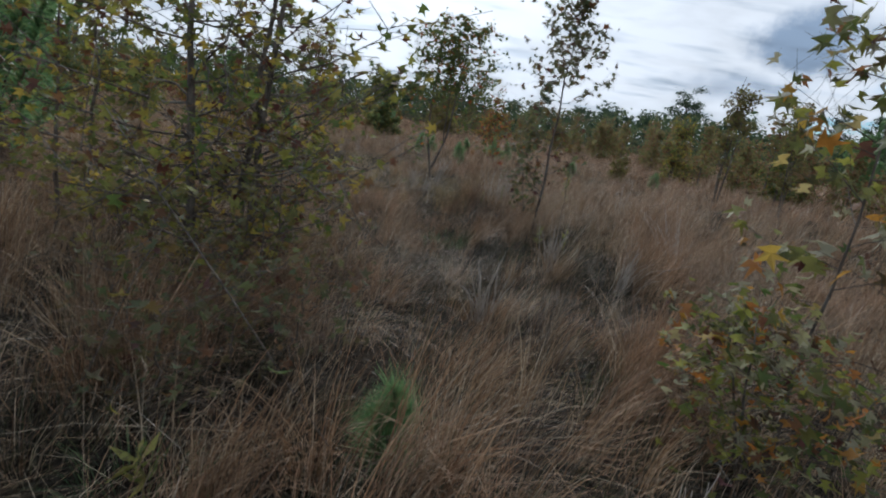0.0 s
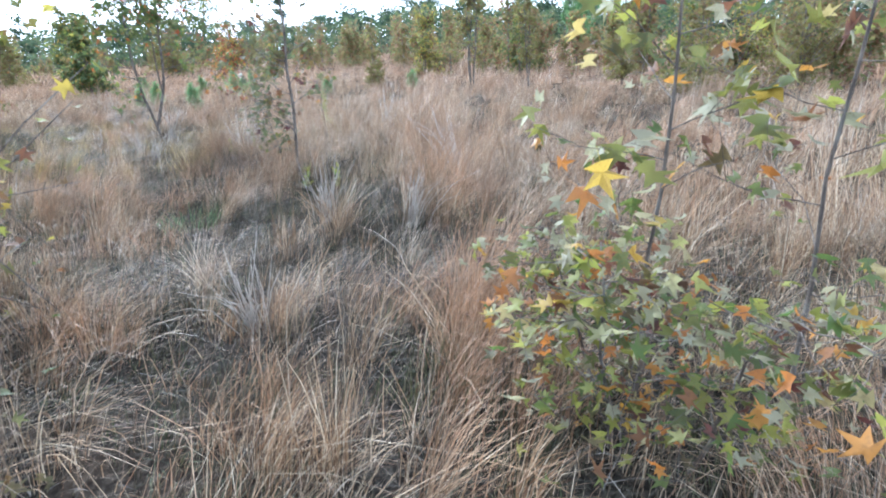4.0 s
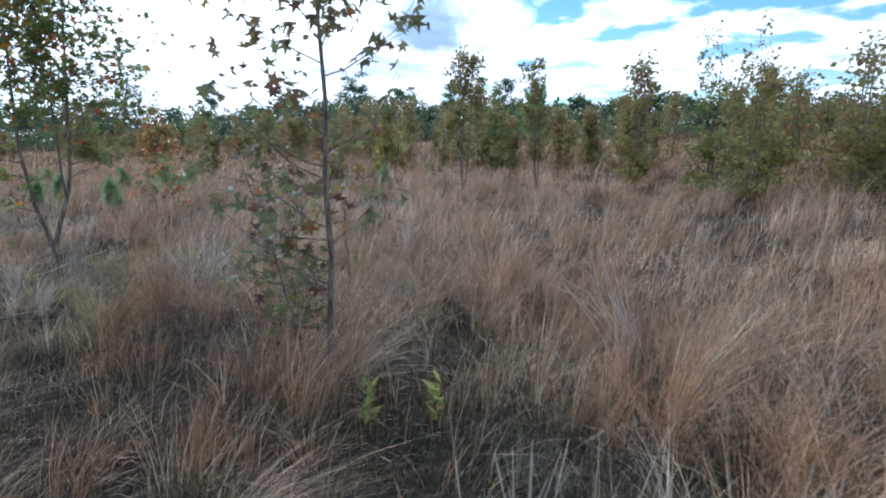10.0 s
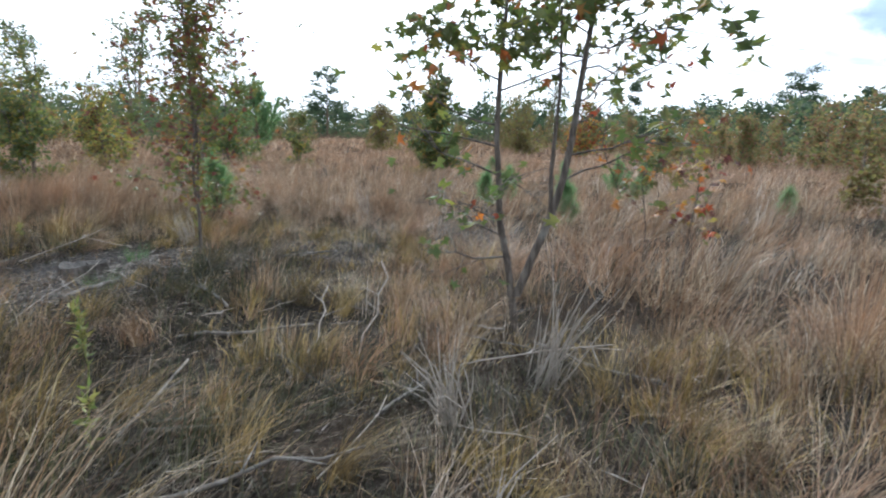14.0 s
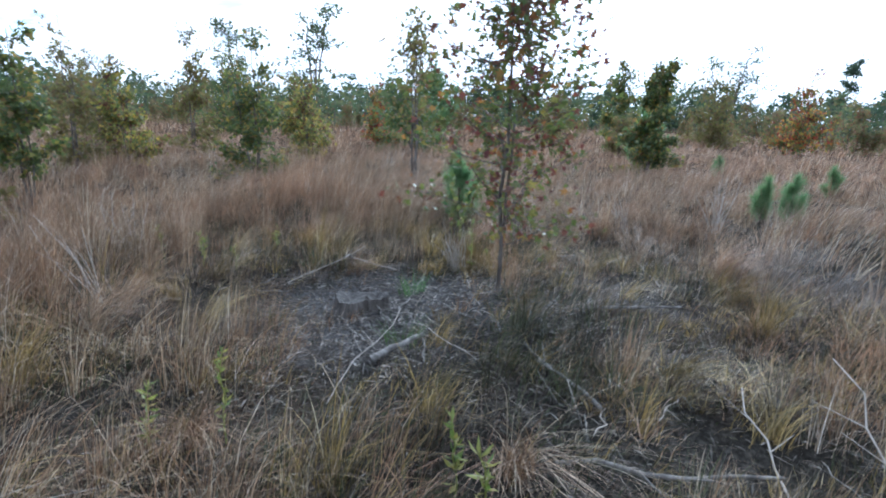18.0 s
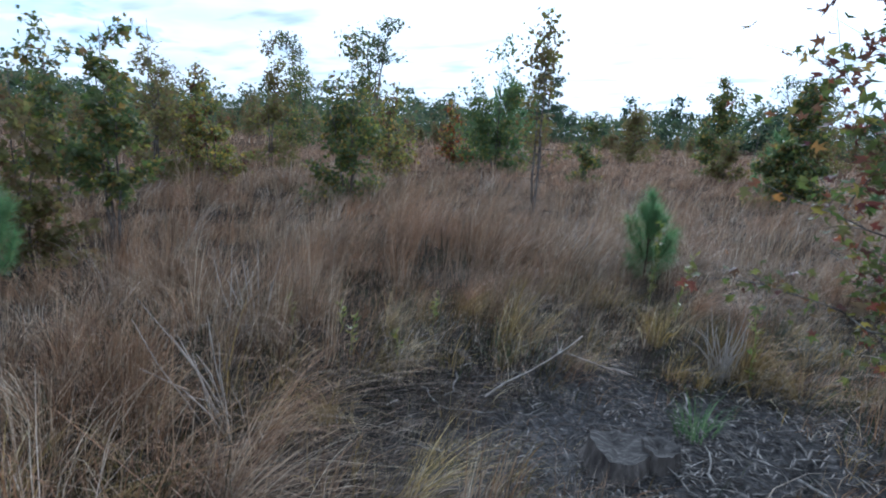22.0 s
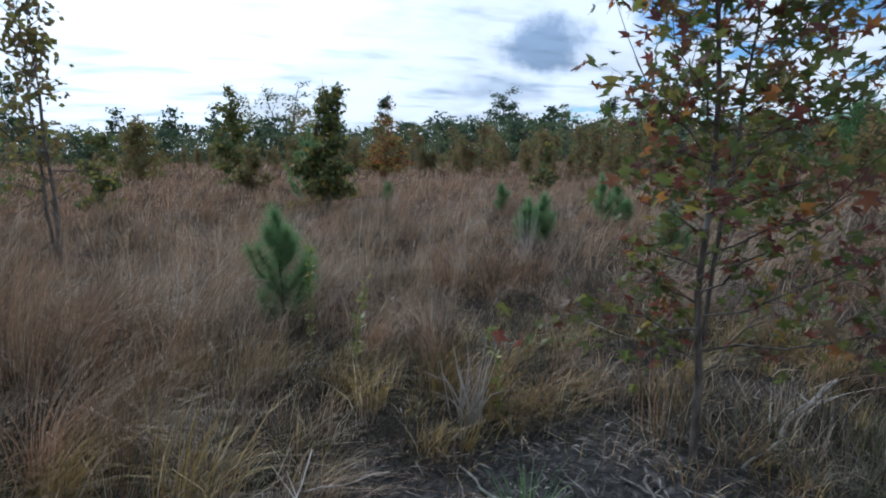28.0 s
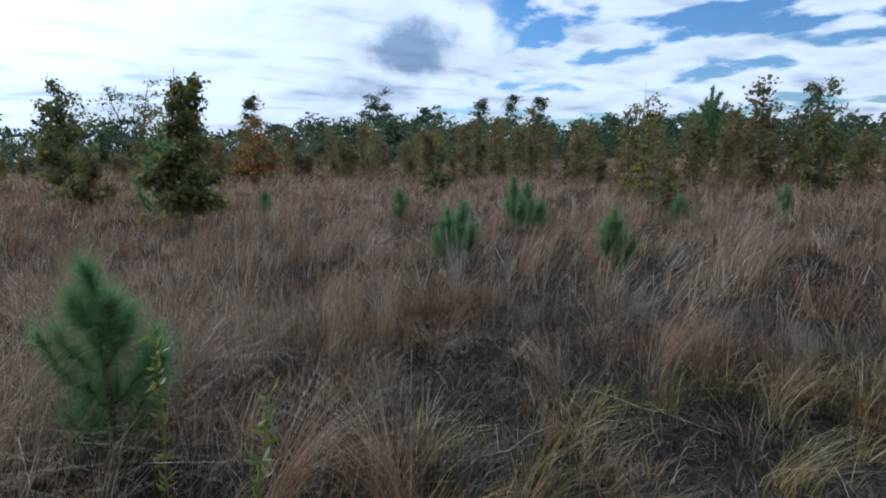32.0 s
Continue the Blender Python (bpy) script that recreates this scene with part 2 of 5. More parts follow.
GRASS_GREY = grass_material("lodged_grey_grass", [(0.0, (0.030, 0.025, 0.021)), (0.35, (0.070, 0.056, 0.043)), (0.65, (0.145, 0.115, 0.088)), (0.88, (0.22, 0.175, 0.132)), (1.0, (0.38, 0.325, 0.265))], (0.15, 0.098, 0.060))
GRASS_PALE = grass_material("pale_straw_stalks", [(0.0, (0.24, 0.18, 0.12)), (0.4, (0.38, 0.305, 0.225)), (0.8, (0.54, 0.465, 0.37)), (1.0, (0.70, 0.64, 0.56))], (0.34, 0.23, 0.145), 0.4)
GRASS_GOLD = grass_material("golden_olive_grass", [(0.0, (0.085, 0.075, 0.028)), (0.35, (0.19, 0.14, 0.045)), (0.65, (0.35, 0.245, 0.075)), (0.88, (0.47, 0.345, 0.13)), (1.0, (0.58, 0.50, 0.32))], (0.20, 0.13, 0.05))
GRASS_GREEN = grass_material("green_grass", [(0.0, (0.022, 0.036, 0.014)), (0.4, (0.045, 0.062, 0.022)), (0.75, (0.085, 0.092, 0.036)), (1.0, (0.19, 0.165, 0.08))], (0.07, 0.075, 0.03))
GRASS_FRESH = grass_material("fresh_green_grass", [(0.0, (0.05, 0.10, 0.04)), (0.5, (0.09, 0.16, 0.06)), (1.0, (0.17, 0.23, 0.10))], (0.10, 0.15, 0.045))
STALK = plain_material("bleached_dead_stalks", [(0.3, (0.27, 0.235, 0.195)), (0.55, (0.42, 0.375, 0.325)), (0.8, (0.58, 0.54, 0.485))], 18.0, 0.8, (1, 1, 0.2), translucent=0.15)
GREEN, OLIVE, YELLOW, ORANGE = (0.085, 0.135, 0.034), (0.140, 0.150, 0.040), (0.42, 0.30, 0.05), (0.42, 0.16, 0.030)
RED, MAROON, BROWN, PALE = (0.33, 0.045, 0.025), (0.075, 0.022, 0.025), (0.15, 0.075, 0.035), (0.27, 0.26, 0.15)
LIME = (0.26, 0.27, 0.05)
PALETTES = {
    "mixed": [(0.0, GREEN), (0.22, OLIVE), (0.36, LIME), (0.45, PALE), (0.60, (0.29, 0.28, 0.19)), (0.68, YELLOW), (0.76, ORANGE), (0.84, BROWN), (0.90, MAROON), (1.0, GREEN)],
    "yellow": [(0.0, GREEN), (0.25, OLIVE), (0.45, LIME), (0.62, YELLOW), (0.74, OLIVE), (0.86, BROWN), (1.0, MAROON)],
    "red": [(0.0, GREEN), (0.22, OLIVE), (0.40, YELLOW), (0.52, ORANGE), (0.66, RED), (0.80, MAROON), (0.90, BROWN), (1.0, GREEN)],
    "green": [(0.0, (0.07, 0.13, 0.045)), (0.4, (0.10, 0.165, 0.055)), (0.75, (0.085, 0.12, 0.04)), (1.0, LIME)],
    "redgreen": [(0.0, GREEN), (0.34, (0.085, 0.115, 0.036)), (0.62, GREEN), (0.74, LIME), (0.80, OLIVE), (0.86, ORANGE), (0.92, (0.30, 0.06, 0.03)), (0.96, OLIVE), (1.0, GREEN)],
    "olive": [(0.0, (0.065, 0.105, 0.038)), (0.35, (0.095, 0.12, 0.042)), (0.62, GREEN), (0.78, LIME), (0.90, (0.16, 0.10, 0.045)), (1.0, YELLOW)],
    "rust": [(0.0, OLIVE), (0.22, (0.14, 0.115, 0.045)), (0.38, (0.19, 0.125, 0.055)), (0.58, OLIVE), (0.76, (0.20, 0.18, 0.06)), (0.88, (0.13, 0.075, 0.04)), (1.0, LIME)],
    "crimson": [(0.0, GREEN), (0.28, OLIVE), (0.48, GREEN), (0.56, (0.26, 0.22, 0.05)), (0.62, (0.30, 0.13, 0.035)), (0.70, (0.17, 0.055, 0.04)), (0.84, (0.11, 0.035, 0.032)), (0.93, (0.13, 0.07, 0.04)), (1.0, GREEN)],
    "dull": [(0.0, (0.085, 0.11, 0.050)), (0.40, (0.12, 0.13, 0.058)), (0.60, (0.13, 0.105, 0.05)), (0.74, (0.10, 0.105, 0.05)), (0.86, MAROON), (0.94, (0.20, 0.10, 0.035)), (1.0, OLIVE)],
    "dark": [(0.0, BROWN), (0.3, MAROON), (0.5, GREEN), (0.7, BROWN), (0.85, ORANGE), (1.0, OLIVE)],
}
LEAF_ONE = {k: leaf_material(k + "_autumn_leaf", v, True) for k, v in PALETTES.items()}
LEAF_MANY = {k: leaf_material(k + "_autumn_foliage", v, rough=0.62, wear=0.5) for k, v in PALETTES.items()}
PINE_LEAF = leaf_material("pine_needles", [(0.0, (0.09, 0.18, 0.075)), (0.5, (0.15, 0.28, 0.11)), (0.85, (0.22, 0.37, 0.15)), (1.0, (0.33, 0.36, 0.15))], translucent=0.5, rough=0.5, wear=0.3)
WOOD_PINE = leaf_material("far_pine_foliage", [(0.0, (0.030, 0.060, 0.036)), (0.6, (0.058, 0.096, 0.050)), (1.0, (0.10, 0.135, 0.062))], translucent=0.55, rough=0.75, wear=0.15)
WOOD_LEAF = leaf_material("far_hardwood_foliage", [(0.0, (0.062, 0.105, 0.052)), (0.45, (0.098, 0.140, 0.062)), (0.70, (0.140, 0.160, 0.070)), (0.88, (0.17, 0.130, 0.065)), (1.0, (0.09, 0.12, 0.055))], translucent=0.58, rough=0.75, wear=0.15)
THICKET_LEAF = leaf_material("thicket_foliage", [(0.0, (0.11, 0.145, 0.050)), (0.30, (0.17, 0.175, 0.062)), (0.52, (0.235, 0.165, 0.070)), (0.70, (0.25, 0.135, 0.065)), (0.86, (0.16, 0.085, 0.058)), (1.0, (0.28, 0.27, 0.09))], translucent=0.6, rough=0.7, wear=0.15)
WEED_LEAF = leaf_material("green_weed_leaves", [(0.0, (0.10, 0.17, 0.03)), (0.5, (0.19, 0.25, 0.05)), (1.0, (0.36, 0.33, 0.08))], translucent=0.45)
BARK = bark_material("grey_brown_bark", (0.055, 0.045, 0.038), (0.17, 0.145, 0.12))
BARK_PINE = bark_material("pine_bark", (0.07, 0.045, 0.032), (0.20, 0.135, 0.095), 14.0)
DEADWOOD = plain_material("weathered_dead_wood", [(0.3, (0.065, 0.058, 0.051)), (0.5, (0.15, 0.137, 0.122)), (0.7, (0.30, 0.28, 0.252))], 22.0, 0.9, (1, 1, 0.3))
STUMP_SIDE = plain_material("rotten_stump_bark", [(0.3, (0.035, 0.030, 0.027)), (0.55, (0.095, 0.083, 0.072)), (0.75, (0.19, 0.17, 0.15))], 16.0, 0.95, (1, 1, 0.2), 1.0)
STUMP_TOP = plain_material("weathered_stump_top", [(0.3, (0.022, 0.020, 0.019)), (0.5, (0.050, 0.046, 0.042)), (0.72, (0.125, 0.115, 0.105))], 12.0, 0.92, (1, 3, 1), 0.9)
GROUND = ground_material()


# ---------------------------------------------------------------- mesh helpers
def mesh_object(name, verts, faces, mat, parent=None, label="", smooth=False):
    """One mesh object from arrays of vertices and triangles."""
    verts, faces = np.asarray(verts, np.float32), np.asarray(faces, np.int32)
    me = bpy.data.meshes.new(name)
    me.vertices.add(len(verts))
    me.vertices.foreach_set("co", verts.ravel())
    me.loops.add(faces.size)
    me.loops.foreach_set("vertex_index", faces.ravel())
    me.polygons.add(len(faces))
    me.polygons.foreach_set("loop_start", np.arange(0, faces.size, 3, dtype=np.int32))
    me.polygons.foreach_set("loop_total", np.full(len(faces), 3, np.int32))
    if smooth:
        me.polygons.foreach_set("use_smooth", np.ones(len(faces), bool))
    me.materials.append(mat)
    me.update(calc_edges=True)
    ob = new(name, me)
    ob.parent = parent
    if label:
        tagged(ob, label)
    return ob


def root(name, place, label, category, group="", kind="", turn=0.0, size=1.0):
    ob = new(name)
    ob.empty_display_size = 0.2
    ob.matrix_basis = pose(*place, 0, 0, turn) @ Matrix.Scale(size, 4)
    return tagged(ob, label, category, group, kind)


def tube(points, radii, sides=6):
    """A round tapered limb along points."""
    pts, n = [Vector(p) for p in points], len(points)
    verts, faces = [], []
    for i, p in enumerate(pts):
        along = (pts[min(i + 1, n - 1)] - pts[max(i - 1, 0)]).normalized()
        side = along.cross(Vector((0.31, 0.95, 0.08))).normalized()
        other = along.cross(side)
        for k in range(sides):
            a = 2 * math.pi * k / sides
            verts.append(p + (side * math.cos(a) + other * math.sin(a)) * radii[i])
    for i in range(n - 1):
        for k in range(sides):
            a, b = i * sides + k, i * sides + (k + 1) % sides
            faces += [(a, b, b + sides), (a, b + sides, a + sides)]
    verts.append(pts[-1])
    top, last = len(verts) - 1, (n - 1) * sides
    faces += [(last + k, last + (k + 1) % sides, top) for k in range(sides)]
    return verts, faces


class Heap:
    """Collects triangles of several pieces for one mesh."""

    def __init__(self):
        self.v, self.f, self.n = [], [], 0

    def add(self, verts, faces):
        verts = np.asarray([tuple(v) for v in verts] if not isinstance(verts, np.ndarray) else verts, float)
        self.v.append(verts)
        self.f.append(np.asarray(faces, int) + self.n)
        self.n += len(verts)

    def object(self, name, mat, parent=None, label="", smooth=False):
        return mesh_object(name, np.concatenate(self.v), np.concatenate(self.f), mat, parent, label, smooth)


def turns(rng, n, droop):
    """n random turns of leaves: their stalk's end at the origin, blade outwards and hanging by about droop degrees."""
    a = rng.uniform(0, 2 * np.pi, n)
    d = np.radians(rng.normal(droop, 24, n))
    roll = np.radians(rng.normal(0, 45, n))
    ahead = np.stack([np.cos(a) * np.cos(d), np.sin(a) * np.cos(d), -np.sin(d)], -1)
    side = np.stack([-np.sin(a), np.cos(a), np.zeros(n)], -1)
    upw = np.cross(ahead, side)
    s2 = side * np.cos(roll)[:, None] + upw * np.sin(roll)[:, None]
    return np.stack([s2, ahead, np.cross(s2, ahead)], -1)


def star_leaf(seed):
    """A five-lobed sweetgum leaf about one unit long, cupped, with its stalk."""
    rng = np.random.default_rng(seed)
    tips = [(0.0, 1.05), (0.62, 0.66), (-0.62, 0.66), (0.50, 0.02), (-0.50, 0.02)]
    order = [(0.0, -0.02), tips[3], (0.21, 0.28), tips[1], (0.15, 0.56), tips[0], (-0.15, 0.56), tips[2], (-0.21, 0.28), tips[4]]
    cup, twist, fold = rng.uniform(-0.75, 0.45), rng.uniform(-0.5, 0.5), rng.uniform(0.1, 0.5)
    verts = []
    for x, y in [(0.0, 0.32)] + order:
        x, y = x * rng.uniform(0.78, 1.12), y + rng.uniform(-0.07, 0.07)
        verts.append((x, y, cup * (x * x + (y - 0.3) ** 2) + twist * x * (y - 0.2) + fold * abs(x) + rng.uniform(-0.05, 0.05)))
    faces = [(0, 1 + k, 1 + (k + 1) % 10) for k in range(10)]
    verts += [(-0.012, 0.0, 0.0), (0.012, 0.0, 0.0), (0.0, -0.55, 0.05)]
    faces.append((11, 13, 12))
    return np.array(verts), np.array(faces)


def small_leaf():
    """A folded pointed leaf of four triangles."""
    return np.array([(0, 0, 0), (0.42, 0.45, 0.10), (0, 1.0, 0), (-0.42, 0.45, 0.10), (0, 0.5, -0.03)]), np.array([(0, 1, 4), (1, 2, 4), (2, 3, 4), (3, 0, 4)])


def wood_leaf():
    """A pointed clump of two folded triangles."""
    return np.array([(0, 0, 0), (0.40, 0.45, 0.12), (0, 1.0, 0), (-0.40, 0.45, 0.12)]), np.array([(0, 1, 2), (0, 2, 3)])


def scatter(rng, shape, places, sizes, droop=30.0):
    """Copies of a leaf at places, joined."""
    v, f = shape
    n = len(places)
    m = turns(rng, n, droop)
    verts = np.einsum("nij,kj->nki", m, v) * np.asarray(sizes)[:, None, None] + np.asarray(places)[:, None, :]
    faces = f[None] + (np.arange(n) * len(v))[:, None, None]
    return verts.reshape(-1, 3), faces.reshape(-1, 3)


LEAF_MESHES = {}


def leaf_data(palette, k):
    if (palette, k) not in LEAF_MESHES:
        v, f = star_leaf(k)
        me = bpy.data.meshes.new("leaf")
        me.from_pydata(v.tolist(), [], f.tolist())
        me.materials.append(LEAF_ONE[palette])
        LEAF_MESHES[palette, k] = me
    return LEAF_MESHES[palette, k]


def hang_leaves(tree, rng, places, size, palette, droop=35.0, grade=None):
    """Single leaves, each an object of its own, under a tree."""
    for p, m in zip(places, turns(rng, len(places), droop)):
        ob = new("leaf", leaf_data(palette, int(rng.integers(0, 6))))
        ob.parent = tree
        s = size * rng.uniform(0.55, 1.15) * (grade(p[2]) if grade else 1.0)
        ob.matrix_basis = Matrix.Translation(Vector(p)) @ Matrix(m.tolist()).to_4x4() @ Matrix.Scale(s, 4)


def stem_points(rng, foot, tip, wobble, n=9):
    foot, tip = np.array(foot, float), np.array(tip, float)
    pts = [foot + (tip - foot) * i / (n - 1) for i in range(n)]
    for i in range(1, n):
        pts[i] = pts[i] + rng.normal(0, wobble, 3) * (1, 1, 0.2) * (0.4 + i / n)
    return pts


def bent_stem(rng, knots, n=13):
    """A stem through given bends, evenly divided."""
    knots = np.array(knots, float)
    run = np.concatenate([[0], np.cumsum(np.linalg.norm(np.diff(knots, axis=0), axis=1))])
    pts = [np.array([np.interp(d, run, knots[:, k]) for k in range(3)]) for d in np.linspace(0, run[-1], n)]
    for _ in range(2):
        pts = [pts[0]] + [0.25 * a + 0.5 * b + 0.25 * c for a, b, c in zip(pts, pts[1:], pts[2:])] + [pts[-1]]
    return [p + rng.normal(0, 0.006, 3) * (i > 0) for i, p in enumerate(pts)]


def at(pts, s):
    k = min(int(s * (len(pts) - 1)), len(pts) - 2)
    w = s * (len(pts) - 1) - k
    return np.array(pts[k]) * (1 - w) + np.array(pts[k + 1]) * w


def sapling(name, place, label, stems, boughs, palette, leaf=0.10, per=9, seed=1, radius=0.022, single=True, group="", extra=(), keep=None, grade=None):
    """A young tree: stems of (foot, tip); boughs of (stem, share of height, degrees round, rise, length)."""
    rng = np.random.default_rng(seed)
    tree = root(name, place, label, "tree", group)
    lines = []
    for foot, tip, *share in stems:
        thick = radius * (share[0] if share else 1.0)
        pts = stem_points(rng, foot, tip, 0.018) if len(share) < 2 else bent_stem(rng, [foot, *share[1], tip])
        lines.append(pts)
        v, f = tube(pts, [thick * (1 - 0.82 * i / (len(pts) - 1)) for i in range(len(pts))], 8)
        mesh_object("trunk", v, f, BARK, tree, smooth=True)
    ends, twigs = [], Heap()
    full = per
    for k, s, round_, rise, length, *few in boughs:
        per = few[0] if few else full
        a, b = at(lines[k], s), radians(round_)
        way = np.array([math.cos(b) * math.cos(radians(rise)), math.sin(b) * math.cos(radians(rise)), math.sin(radians(rise))])
        while keep is not None and length > 0.12 and not keep(*(a + way * length + np.array([place[0], place[1], 0]))):
            length *= 0.8
        pts = [a + way * length * t + np.array([0, 0, 0.16 * length * (t * t - t * 0.6)]) + rng.normal(0, 0.02 * length, 3) * (t > 0) for t in np.linspace(0, 1, 6)]
        heap = Heap()
        r = max(0.0028, radius * 0.36 * (1 - s * 0.6))
        heap.add(*tube(pts, [r * (1 - 0.75 * i / 5) for i in range(6)], 5))
        for _ in range(6):
            p = at(pts, rng.uniform(0.25, 0.95))
            q = p + (way * 0.7 + rng.normal(0, 0.75, 3)) * length * 0.36
            if keep is not None and not keep(q[0] + place[0], q[1] + place[1], q[2]):
                continue
            twigs.add(*tube([p, (p + q) / 2 + rng.normal(0, 0.01, 3), q], [r * 0.45, r * 0.35, r * 0.2], 3))
            ends += [p + (q - p) * rng.uniform(0.3, 1.1) + rng.normal(0, 0.045, 3) for _ in range(max(1, per // 8))]
        heap.object("branch", BARK, tree, smooth=True)
        ends += [at(pts, rng.uniform(0.25, 1.05)) + rng.normal(0, 0.045, 3) for _ in range(max(1, per - 6 * (per // 8)))]
    tagged(twigs.object("fine_branching", BARK, tree), kind="stuff")
    for pts in lines[: max(1, len(lines) - (seed == 21))]:
        ends += [at(pts, rng.uniform(0.70, 1.0)) + rng.normal(0, 0.05, 3) for _ in range(full)]
    ends += [np.array(p) for p in extra]
    if keep is not None:
        ends = [p for p in ends if keep(p[0] + place[0], p[1] + place[1], p[2])]
    if grade is not None:
        ends = sorted(ends, key=lambda p: -p[2])
        ends = ends[::2] + ends[1::2]
    if single:
        cut = 290
        hang_leaves(tree, rng, ends[:cut], leaf, palette, grade=grade)
        ends = ends[cut:]
    if len(ends):
        v, f = scatter(rng, star_leaf(3), np.array(ends), leaf * rng.uniform(0.5, 1.15, len(ends)) * np.array([grade(p[2]) if grade else 1.0 for p in ends]), 35)
        ob = mesh_object("foliage", v, f, LEAF_MANY[palette], tree)
        tagged(ob, kind="stuff")
    return tree


def ring_boughs(rng, stem, lo, hi, n, length, rise=28.0, taper=0.6, turn0=0.0):
    """n boughs spiralling round a stem between two shares of its height."""
    out = []
    for i in range(n):
        s = lo + (hi - lo) * i / max(1, n - 1)
        out.append((stem, s, turn0 + i * 137.5 + rng.uniform(-20, 20), rise + rng.uniform(-12, 14), length * (1 - taper * (s - lo) / max(0.05, 1 - lo)) * rng.uniform(0.75, 1.2)))
    return out


# ---------------------------------------------------------------- ground
HUMPS = [(-3.66, 13.42, 0.10, 0.6), (-0.6, 12.6, 0.06, 0.6), (-2.9, 13.6, 0.16, 0.9), (-7.0, 15.5, 0.10, 2.0), (2.0, 5.0, 0.08, 1.6)]


def ground_height(x, y):
    z = 0.030 * np.sin(1.7 * x + 0.6 * y) + 0.028 * np.sin(2.3 * y - 1.1 * x + 1.3) + 0.016 * np.sin(5.1 * x + 2.2) * np.sin(4.7 * y)
    for hx, hy, h, r in HUMPS:
        z = z + h * np.exp(-((x - hx) ** 2 + (y - hy) ** 2) / (r * r))
    return z


def build_ground():
    def lines(a, b, step, reach):
        mid = np.arange(a, b + step / 2, step)
        grow = np.cumsum(step * 1.22 ** np.arange(1, 60))
        grow = grow[grow < reach]
        return np.concatenate([a - grow[::-1], mid, b + grow])

    xs, ys = lines(-13, 12, 0.24, 900), lines(-3, 27, 0.24, 900)
    gx, gy = np.meshgrid(xs, ys, indexing="ij")
    far = np.clip(1 - (np.hypot(gx + 2, gy - 10) - 60) / 60, 0, 1)
    gz = ground_height(gx, gy) * far
    verts = np.stack([gx, gy, gz], -1).reshape(-1, 3)
    i, j = np.meshgrid(np.arange(len(xs) - 1), np.arange(len(ys) - 1), indexing="ij")
    a = (i * len(ys) + j).ravel()
    b, c, d = a + len(ys), a + len(ys) + 1, a + 1
    faces = np.concatenate([np.stack([a, b, c], -1), np.stack([a, c, d], -1)])
    ob = mesh_object("ground", verts, faces, GROUND, smooth=True)
    tagged(ob, "dark soil with grey plant litter under dry grass", "ground", kind="structure")


build_ground()

# the trodden line through the field, and ground left open beside it
TRACK = np.array([(0.0, -0.5), (0.2, 0.7), (0.4, 1.2), (0.6, 2.2), (0.75, 3.3), (0.55, 4.5), (0.1, 5.7), (-0.25, 6.8), (-0.35, 7.8), (-0.2, 8.5), (-0.7, 8.4), (-1.48, 8.83), (-2.28, 9.53), (-3.08, 10.13), (-3.98, 10.53), (-4.78, 11.03), (-5.13, 11.63), (-5.28, 12.43), (-5.08, 13.33), (-4.78, 14.13)])
BARE = [(-4.32, 13.33, 0.85, 0.6), (-4.18, 12.53, 0.5, 0.7), (-2.0, 12.4, 0.4, 0.3), (-0.45, 2.75, 0.3, 0.25), (-0.85, 2.2, 0.3, 0.25)]
# first three spots bare dark growth in place of the red-leaved tree's shade
THIN = [(-3.45, 12.3, 0.5, 0.4), (-3.35, 12.85, 0.5, 0.35), (-2.95, 12.2, 0.5, 0.4), (-1.1, 11.2, 0.55, 0.45), (-0.3, 11.7, 0.5, 0.4), (-2.6, 11.2, 0.5, 0.5), (-2.78, 13.23, 0.6, 0.35), (-0.2, 2.3, 0.35, 0.3), (-1.7, 10.5, 0.55, 0.45), (-0.7, 9.9, 0.45, 0.35), (0.0, 6.3, 0.5, 0.4), (0.5, 6.1, 0.5, 0.4), (1.0, 5.75, 0.45, 0.3), (1.75, 5.75, 0.4, 0.35), (-0.3, 4.9, 0.5, 0.35), (1.7, 4.6, 0.4, 0.3)]
LODGED = [(-5.68, 12.93, 1.1), (-2.58, 14.53, 0.6), (-1.08, 15.83, 1.3), (-0.6, 10.2, 0.5), (0.6, 8.6, 0.5), (1.0, 3.9, 0.5)]


# low, tangled places where the tall stand is broken down
TANGLED = [(-0.9, 10.7, 1.4), (-0.1, 11.6, 1.0), (-2.1, 11.3, 1.3), (-3.7, 11.9, 0.9), (-2.8, 12.9, 1.1), (-5.6, 12.9, 0.9), (-4.3, 14.7, 1.1), (-3.2, 15.7, 1.2), (-2.3, 14.7, 1.1), (-5.9, 14.2, 0.7), (0.2, 5.0, 0.8), (1.4, 4.6, 0.6), (0.4, 6.4, 0.6)]


def track_distance(x, y):
    best = np.full(x.shape, 1e9)
    for (ax, ay), (bx, by) in zip(TRACK[:-1], TRACK[1:]):
        dx, dy = bx - ax, by - ay
        t = np.clip(((x - ax) * dx + (y - ay) * dy) / (dx * dx + dy * dy), 0, 1)
        best = np.minimum(best, np.hypot(x - ax - t * dx, y - ay - t * dy))
    return best


def openness(x, y, spots):
    o = np.zeros(x.shape)
    for ox, oy, rx, ry in spots:
        o = np.maximum(o, np.exp(-(((x - ox) / rx) ** 2 + ((y - oy) / ry) ** 2) ** 1.5))
    return o


def lodging(x, y):
    o = np.zeros(x.shape)
    for ox, oy, r in LODGED:
        o = np.maximum(o, np.exp(-(((x - ox) ** 2 + (y - oy) ** 2) / (r * r)) ** 1.5))
    return o


